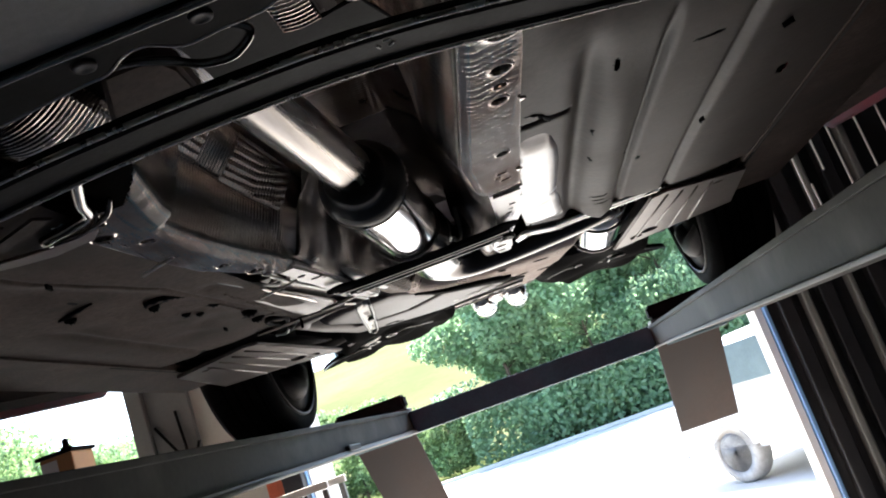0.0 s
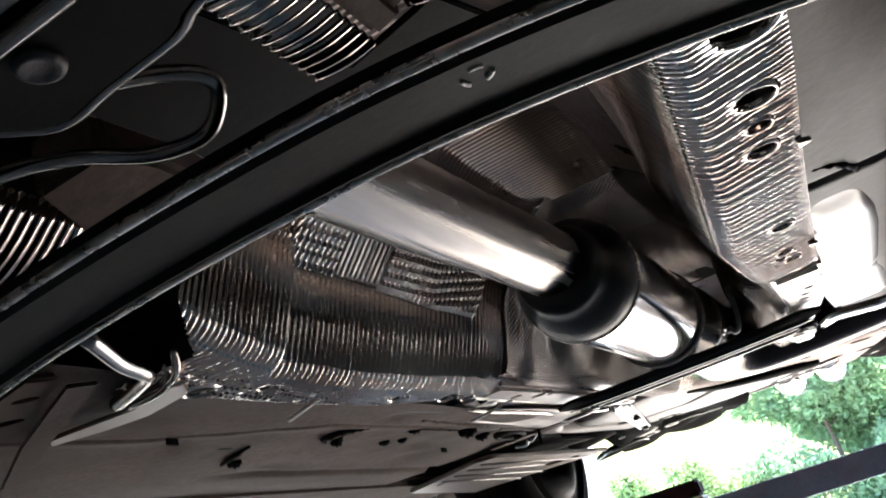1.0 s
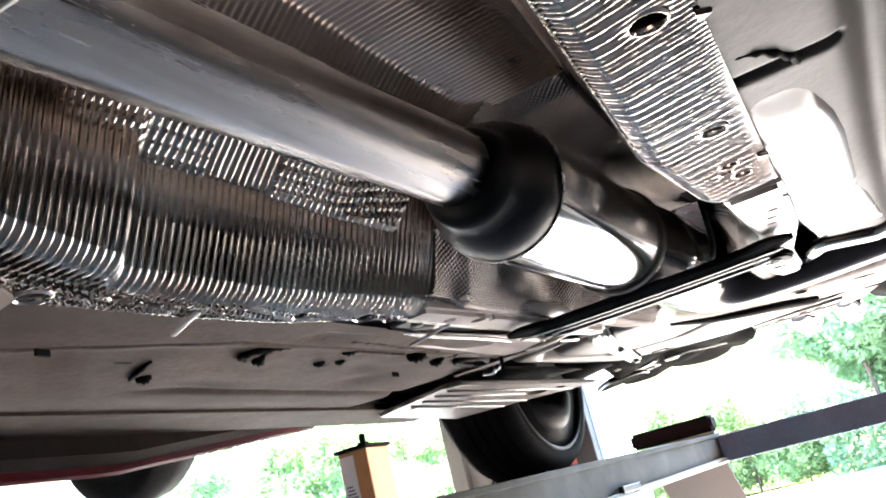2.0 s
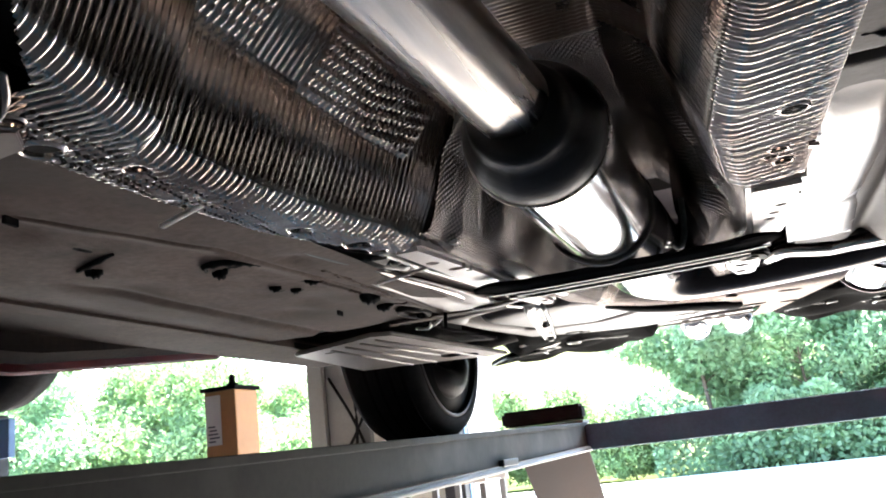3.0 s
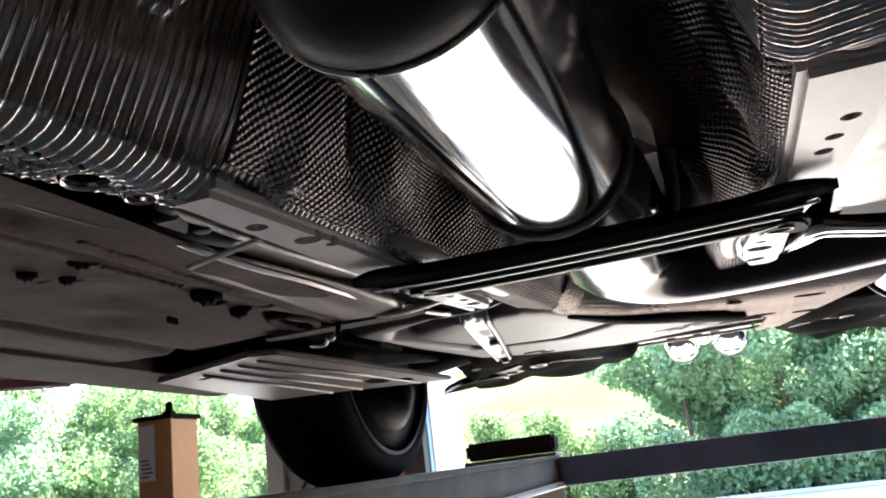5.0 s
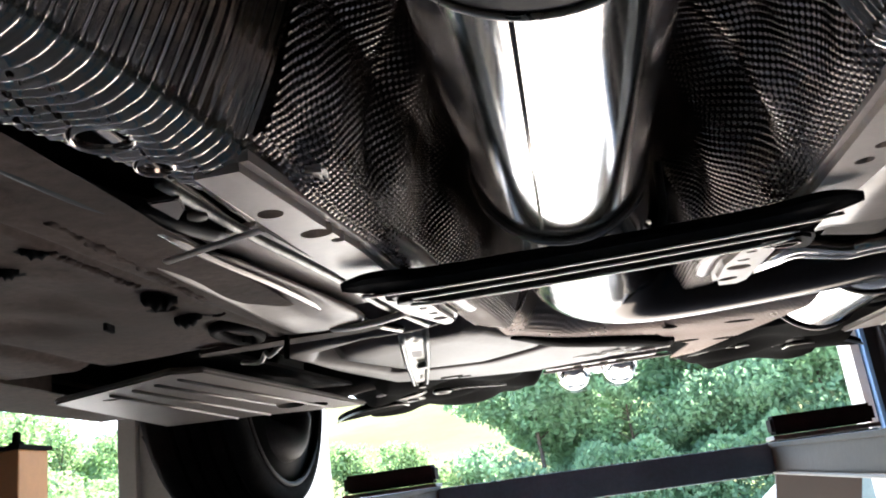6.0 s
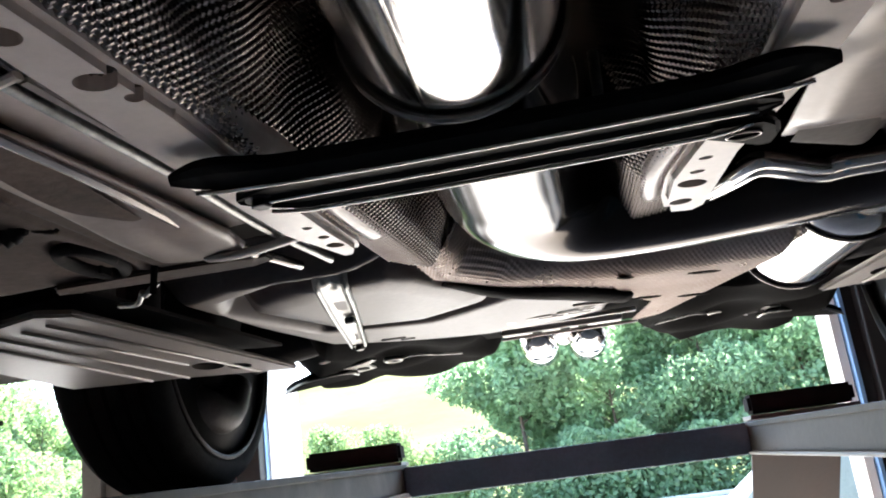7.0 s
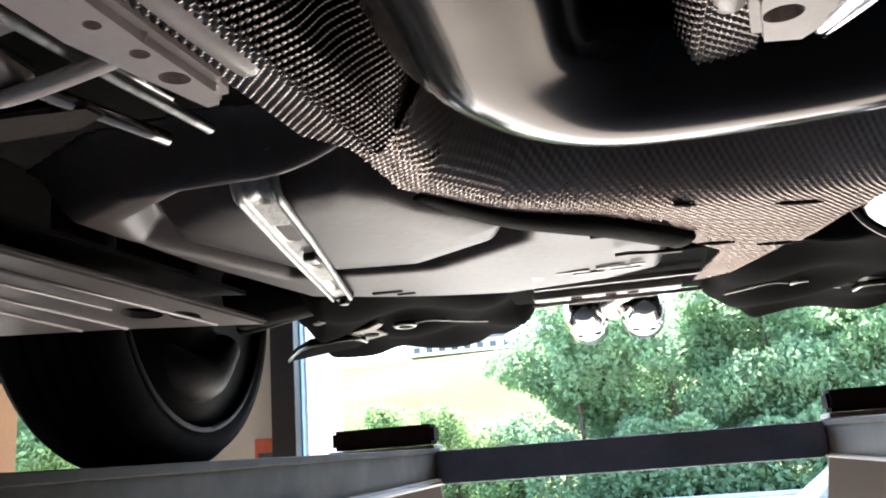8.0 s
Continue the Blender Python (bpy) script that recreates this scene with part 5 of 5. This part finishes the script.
# Steel tubes along both edges paint the glints seen there.
for side in (-0.028, 0.028):
    edge = []
    for i, p in enumerate(pth):
        d = (pth[min(i + 1, len(pth) - 1)] - pth[max(i - 1, 0)]).normalized()
        edge.append(p + Vector((-d.y, d.x, 0)) * side + Vector((0, 0, -0.004)))
    part("edge_glint", tube(edge, 0.0026, 8), STEEL, xm, "steel tube painting the glint of the rolled edge", smooth=True)
part("gearbox", box(-0.26, 0.30, -0.30, 0.466, 1.725, 1.90, 0.006, 3), CASTALLOY, car, "dull grey gearbox pan")
part("sump", box(-0.20, 0.22, -0.80, -0.34, 1.735, 1.88, 0.03, 3), CASTING, car)
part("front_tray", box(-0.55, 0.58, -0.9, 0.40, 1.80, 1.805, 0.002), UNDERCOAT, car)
lead = [p for p in smooth_path([(-0.5, 0.51, 0), (-0.2, 0.474, 0), (0.0, 0.470, 0), (0.2, 0.474, 0), (0.5, 0.52, 0)], 5)]
trail = [p for p in smooth_path([(0.5, 0.575, 0), (0.2, 0.522, 0), (0.085, 0.499, 0), (0.053, 0.506, 0), (0.021, 0.508, 0), (-0.007, 0.510, 0), (-0.026, 0.493, 0), (-0.043, 0.494, 0), (-0.063, 0.508, 0), (-0.089, 0.511, 0), (-0.2, 0.525, 0), (-0.5, 0.565, 0)], 4)]
gm = part("gearbox_mount", poly([(p.x, p.y) for p in lead + trail], 1.722, 1.742, 0.003), CROSSBLACK, car, "black gearbox mounting beam")
# Metal beads draw the light lines that glint on the mount edges.
part("edge_glint", tube([p + Vector((0, 0, 1.723)) for p in lead], 0.003, 8), DARKSTEEL, gm, smooth=True)
part("edge_glint", tube([p + Vector((0, 0, 1.724)) for p in trail], 0.0022, 8), DARKSTEEL, gm, smooth=True)
for x, y in ((0.018, 0.482), (-0.068, 0.486)):
    part("mount_boss", lathe([(0.0, 0.0085), (-0.002, 0.008), (-0.003, 0.006), (-0.002, 0.004), (-0.002, 0.0001)], (x, y, 1.722), "Z", 20), CASTING, gm, smooth=True)
for pts in ([(-0.096, 0.570), (-0.051, 0.570), (-0.043, 0.60), (-0.047, 0.66), (-0.135, 0.66)], [(0.078, 0.53), (0.096, 0.53), (0.097, 0.600), (0.078, 0.606)]):
    part("duct", poly(pts, 1.758, 1.79, 0.004), FLOORPAN, car, "dull grey duct above the crossmember")
part("front_shroud", poly([(-0.036, 0.512), (0.036, 0.512), (0.044, 0.556), (0.060, 0.612), (0.11, 0.600), (0.13, 0.66), (-0.03, 0.66), (-0.030, 0.60)], 1.759, 1.763, 0.001), CROSSBLACK, car, "black shroud over the front pipe")
# Black sheet added as the shade above the crossmember.
part("front_shade_sheet", box(-0.40, 0.42, 0.45, 0.68, 1.93, 1.94, 0.002), UNDERCOAT, car)
for x0, x1, y0, y1 in ((0.044, 0.077, 0.52, 0.606), (0.098, 0.15, 0.51, 0.60), (-0.26, -0.135, 0.54, 0.68)):
    ys = np.linspace(y0, y1, 110)[:, None]
    xs = np.linspace(x0, x1, 14)[None, :]
    sheet("front_heat_shield", np.stack([xs + 0 * ys, ys + 0 * xs, 1.757 + 0.0011 * np.sin(2 * math.pi * ys / 0.0062) + 8 * (xs - (x0 + x1) / 2) ** 2], -1), SHIELD_DARK, car, "ribbed aluminium shield above the crossmember")
part("front_hose", tube(smooth_path([(-0.10, 0.525, 1.74), (-0.06, 0.528, 1.738), (-0.032, 0.540, 1.735), (-0.015, 0.562, 1.735), (0.007, 0.569, 1.735), (0.025, 0.559, 1.737), (0.031, 0.548, 1.74), (0.018, 0.538, 1.745), (-0.01, 0.535, 1.755)], 8), 0.0035, 12), DARKSTEEL, car, "worn metal hose looped above the crossmember", smooth=True)
part("front_rod", tube(smooth_path([(-0.5, 0.30, 1.735), (-0.2, 0.26, 1.73), (0.1, 0.25, 1.73), (0.5, 0.28, 1.735)], 8), 0.014, 14), BLACKPAINT, car, "black anti-roll bar", smooth=True)
part("front_arm", tube(smooth_path([(-0.58, 0.0, 1.77), (-0.4, 0.30, 1.75), (-0.30, 0.44, 1.745)], 8), 0.026, 14, flat=0.6), CASTING, car, smooth=True)
part("front_arm", tube(smooth_path([(0.61, 0.0, 1.77), (0.43, 0.30, 1.75), (0.33, 0.44, 1.745)], 8), 0.026, 14, flat=0.6), CASTING, car, smooth=True)
bk = part("bracket_plate", poly([(-0.345, 0.705), (-0.27, 0.692), (-0.259, 0.711), (-0.33, 0.749), (-0.40, 0.765)], ZF - 0.001, ZF + 0.004, 0.002), FLOORPAN, car, "dull brown bracket plate")
cut(bk, [hole(-0.30, 0.716, ZF, 0.005, 0.010, -58), hole(-0.345, 0.735, ZF, 0.006, 0.012, -58)])
part("bracket_strip", poly([(-0.262, 0.718), (-0.25, 0.735), (-0.37, 0.792), (-0.48, 0.850), (-0.50, 0.84), (-0.385, 0.775)], ZF - 0.006, ZF - 0.003, 0.001), FLOORPAN, bk, "brown slanted strip")
part("bracket_strip", poly([(-0.39, 0.807), (-0.375, 0.795), (-0.30, 0.812), (-0.262, 0.795), (-0.245, 0.81), (-0.262, 0.832), (-0.311, 0.838), (-0.349, 0.827)], ZF - 0.003, ZF + 0.001, 0.001), MEMBER, bk, "pinkish crumpled flange")
for dx in (0.0, 0.022):
    part("small_pipe", tube(smooth_path([(-0.222 + dx, 0.770 - dx * 0.6, 1.745), (-0.236 + dx, 0.785 - dx * 0.6, 1.736), (-0.262 + dx, 0.796 - dx * 0.4, 1.736), (-0.30 + dx, 0.808 - dx * 0.4, 1.742)], 6), 0.0032, 8), DARKSTEEL, car, smooth=True)
# Black sheet added as the shade inside the bracket gap.
part("bracket_shade_sheet", poly([(-0.13, 0.66), (-0.24, 0.67), (-0.32, 0.78), (-0.27, 0.83), (-0.20, 0.80)], ZF + 0.05, ZF + 0.055, 0), UNDERCOAT, car)
part("fuel_pipe_hook", tube(smooth_path([(-0.187, 0.672, 1.738), (-0.212, 0.72, 1.735), (-0.224, 0.752, 1.735), (-0.25, 0.77, 1.737), (-0.298, 0.794, 1.742)], 8), 0.006, 10), DARKSTEEL, car, smooth=True)


# ---- outdoors ----
def tree_mesh(seed, height, spread, leaves, size):
    """Trunk with limbs, and a crown of many small bent leaves in clumps."""
    rng = np.random.default_rng(seed)
    trunk = bmesh.new()
    base = [Vector((0, 0, 0)), Vector((0.05, 0.03, height * 0.25)), Vector((-0.04, 0.06, height * 0.5)), Vector((0, 0, height * 0.8))]
    path = smooth_path(base, 5)
    tube(path, [0.10 * height / 7 * (1 - 0.85 * i / (len(path) - 1)) for i in range(len(path))], 9, bm=trunk)
    centres = []
    for k in range(22):
        a = rng.uniform(0, 2 * math.pi)
        z = height * rng.uniform(0.06, 0.9)
        reach = spread * (0.45 + 0.55 * math.sin(math.pi * min(1, z / height * 0.85 + 0.15))) * rng.uniform(0.6, 1.05)
        end = Vector((math.cos(a) * reach, math.sin(a) * reach, z + rng.uniform(-0.2, 0.6)))
        start = Vector((0, 0, max(0.3, z - 0.9)))
        limb = smooth_path([start, start.lerp(end, 0.5) + Vector((0, 0, 0.2)), end], 4)
        tube(limb, [0.024 * height / 7 * (1 - 0.8 * i / (len(limb) - 1)) for i in range(len(limb))], 6, bm=trunk)
        for t in (0.45, 0.75, 1.0):
            centres.append((start.lerp(end, t), spread * rng.uniform(0.20, 0.42)))
    centres.append((Vector((0, 0, height * 0.9)), spread * 0.4))
    c = np.array([p for p, r in centres])
    rad = np.array([r for p, r in centres])
    pick = rng.integers(0, len(c), leaves)
    dirs = rng.normal(size=(leaves, 3))
    dirs /= np.linalg.norm(dirs, axis=1)[:, None]
    pos = c[pick] + dirs * (rad[pick] * rng.uniform(0.45, 1.1, leaves) ** 0.6)[:, None] * np.array([1, 1, 0.8])
    pos[:, 2] = np.maximum(pos[:, 2], 0.1)
    a = rng.normal(size=(leaves, 3))
    a /= np.linalg.norm(a, axis=1)[:, None]
    b = np.cross(a, dirs + 0.4 * rng.normal(size=(leaves, 3)))
    b /= np.linalg.norm(b, axis=1)[:, None]
    s = size * rng.uniform(0.6, 1.3, leaves)[:, None]
    up = np.cross(a, b) * s * 0.25
    V = np.stack([pos - a * s, pos + b * s * 0.55 + up, pos + a * s, pos - b * s * 0.55 + up], 1).reshape(-1, 3)
    F = np.arange(leaves * 4).reshape(-1, 4)
    crown = bpy.data.meshes.new("crown")
    crown.from_pydata(V.tolist(), [], F.tolist())
    return trunk, crown


def tree(seed, height, spread, leaves, size, leaf, name="tree", label="leafy green broadleaf tree beyond the yard", group="trees behind the yard"):
    t = thing(name, label, "tree" if name == "tree" else "bush", group)
    trunk, crown = tree_mesh(seed, height, spread, leaves, size)
    part("trunk", trunk, BARK, t)
    crown.materials.append(leaf)
    c = new("crown", crown)
    c.parent = t
    return t


t1 = tree(1, 8.5, 3.0, 22000, 0.125, LEAF)
t2 = tree(2, 7.0, 2.8, 20000, 0.12, LEAF)
t3 = tree(3, 3.4, 1.7, 11000, 0.085, LEAFLIGHT, "bush", "bright yellow-green bush in the sun", "bushes beyond the yard")
t4 = tree(4, 6.5, 2.6, 15000, 0.11, LEAFLIGHT, "tree", "sunlit yellow-green tree beyond the yard")
t1.matrix_basis = pose(-1.6, 33, 0)
t2.matrix_basis = pose(1.8, 32.5, 0, 0, 0, 40)
rng = random.Random(5)
for i, (x, y, s) in enumerate(((5.2, 33.5, 1.0), (8.4, 32.5, 1.05), (11.8, 34, 1.0), (15.5, 33, 1.1), (19.5, 34, 1.0), (0.2, 36, 1.05), (6.8, 37, 1.1), (13.5, 38, 1.1), (23.5, 34, 1.1), (3.6, 36.5, 1.0))):
    copy_thing((t1, t2)[i % 2], pose(x, y, 0, 0, 0, rng.uniform(0, 360)) @ Matrix.Scale(s, 4))
t3.matrix_basis = pose(-6.2, 32.5, 0)
for x, y, s in ((-8.4, 33.5, 1.1), (-10.6, 32, 0.9), (-4.4, 32.0, 0.75), (-13, 33, 1.0), (-15.5, 27, 1.0), (-12.5, 22, 0.8)):
    copy_thing(t3, pose(x, y, 0, 0, 0, rng.uniform(0, 360)) @ Matrix.Scale(s, 4))
t4.matrix_basis = pose(-17.5, 24, 0)
for x, y, s in ((-21.5, 26, 1.1), (-19, 30.5, 1.0), (-24.5, 22, 1.0), (-15.8, 31, 0.8), (-27, 27, 1.2)):
    copy_thing(t4, pose(x, y, 0, 0, 0, rng.uniform(0, 360)) @ Matrix.Scale(s, 4))
for x, y, s in ((-21, 20.5, 0.85), (-25.5, 31, 1.0), (-29, 24, 1.0), (-18.6, 35, 0.9)):
    copy_thing(t2, pose(x, y, 0, 0, 0, rng.uniform(0, 360)) @ Matrix.Scale(s, 4))


# hedge along the kerb
def hedge():
    rng = np.random.default_rng(8)
    n = 26000
    x = rng.uniform(-3.5, 27, n)
    top = 2.3 + 0.35 * np.sin(x * 1.3) + 0.25 * np.sin(x * 3.1 + 1)
    z = rng.uniform(0, 1, n) ** 0.8 * top
    y = 30.6 + rng.normal(size=n) * 0.35 * (1 - 0.3 * z / 2.4) - 0.3
    pos = np.stack([x, y, z], -1)
    a = rng.normal(size=(n, 3))
    a /= np.linalg.norm(a, axis=1)[:, None]
    b = np.cross(a, rng.normal(size=(n, 3)))
    b /= np.linalg.norm(b, axis=1)[:, None]
    s = 0.11 * rng.uniform(0.6, 1.3, n)[:, None]
    V = np.stack([pos - a * s, pos + b * s * 0.6, pos + a * s, pos - b * s * 0.6], 1).reshape(-1, 3)
    me = bpy.data.meshes.new("hedge")
    me.from_pydata(V.tolist(), [], np.arange(n * 4).reshape(-1, 4).tolist())
    me.materials.append(LEAF)
    return new("hedge", me)


tagged(hedge(), "dense green hedge along the edge of the yard", "hedge", kind="stuff")


# cars outside
HATCH = [(-2.05, 0.28), (-2.1, 0.62), (-1.95, 0.80), (-1.05, 0.95), (-0.35, 1.42), (0.3, 1.50), (1.2, 1.46), (1.85, 1.02), (2.05, 0.92), (2.1, 0.35)]


def outdoor_car(name, label, side, paint, glass, tyre, place, axle):
    pc = thing(name, label, "car")
    pc.matrix_basis = place
    roof, belt = side[5][1], side[3][1]
    bm = bmesh.new()
    rows = []
    for x, k in ((-0.88, 0.86), (-0.86, 0.95), (-0.72, 1.0), (0, 1.02), (0.72, 1.0), (0.86, 0.95), (0.88, 0.86)):
        rows.append([bm.verts.new((x * (1 - 0.16 * max(0, z - belt) / (roof - belt)), y, 0.28 + (z - 0.28) * k)) for y, z in side])
    for a, b in zip(rows, rows[1:]):
        for i in range(len(side) - 1):
            bm.faces.new((a[i], a[i + 1], b[i + 1], b[i]))
        bm.faces.new((a[-1], a[0], b[0], b[-1]))
    bm.faces.new(rows[0])
    bm.faces.new(rows[-1][::-1])
    bmesh.ops.recalc_face_normals(bm, faces=bm.faces)
    bmesh.ops.bevel(bm, geom=[e for e in bm.edges if e.calc_face_angle(0) > 0.35], offset=0.05, segments=3, affect="EDGES")
    body = part("body", bm, paint, pc)
    cut(body, [lathe([(-0.25, 0.0001), (-0.25, 0.36), (0.25, 0.36), (0.25, 0.0001)], (x, y, 0.33), "X", 32) for x in (-0.82, 0.82) for y in (-axle, axle)])
    for x in (-0.78, 0.78):
        for y in (-axle, axle):
            # White wheels likewise hold the glare in their colour.
            w = part("wheel", lathe([(-0.09, 0.0001), (-0.09, 0.2), (0.09, 0.2), (0.09, 0.0001)], (x, y, 0.32), "X", 28), WHITETRIM, pc)
            part("tyre", lathe([(-0.1, 0.2), (-0.1, 0.29), (-0.07, 0.32), (0.07, 0.32), (0.1, 0.29), (0.1, 0.2), (-0.1, 0.2)], (x, y, 0.32), "X", 36), tyre, w, smooth=True)
    ws = bmesh.new()
    ws.faces.new([ws.verts.new(p) for p in ((-0.70, side[3][0] + 0.05, belt + 0.035), (0.70, side[3][0] + 0.05, belt + 0.035), (0.62, side[4][0] - 0.07, roof - 0.10), (-0.62, side[4][0] - 0.07, roof - 0.10))])
    bmesh.ops.solidify(ws, geom=ws.faces[:], thickness=-0.012)
    part("windscreen", ws, glass, pc)
    for s in (-1, 1):
        sw = bmesh.new()
        sw.faces.new([sw.verts.new(p) for p in ((s * 0.875, side[3][0] + 0.30, belt + 0.03), (s * 0.875, side[7][0] - 0.35, belt + 0.03), (s * 0.80, side[6][0] - 0.15, roof - 0.13), (s * 0.795, side[4][0] + 0.10, roof - 0.13))])
        bmesh.ops.solidify(sw, geom=sw.faces[:], thickness=0.02)
        part("side_window", sw, glass, pc)
        part("mirror", box(s * 0.96 - 0.09, s * 0.96 + 0.09, side[3][0] + 0.33, side[3][0] + 0.43, belt + 0.03, belt + 0.15, 0.03, 3), PLASTIC, pc)
        part("headlight", box(s * 0.62 - 0.16, s * 0.62 + 0.16, side[1][0] + 0.01, side[1][0] + 0.12, side[1][1], side[1][1] + 0.12, 0.03, 3), glass, pc)
    return pc


outdoor_car("parked_car", "white hatchback parked on the pale concrete yard", HATCH, WHITECAR, PALEGLASS, GLARERUBBER, pose(3.05, 8.67, 0, 0, 0, 35), 1.3)

# low white building on the far hill
far = thing("farm_building", "long low white building on the far hill", "building")
far.matrix_basis = pose(-52, 300, 40)
part("wall", box(-22, 22, -4, 4, 0, 4.5, 0.02), WHITETRIM, far)
part("roof", poly([(-23, -5), (23, -5), (23, 5), (-23, 5)], 4.5, 5.2, 0.05), ROOFTILE, far)
for k in range(9):
    part("window", box(-19.5 + 4.6 * k, -17.2 + 4.6 * k, -4.12, -4.02, 1.2, 3.2, 0.02), GLASS, far)
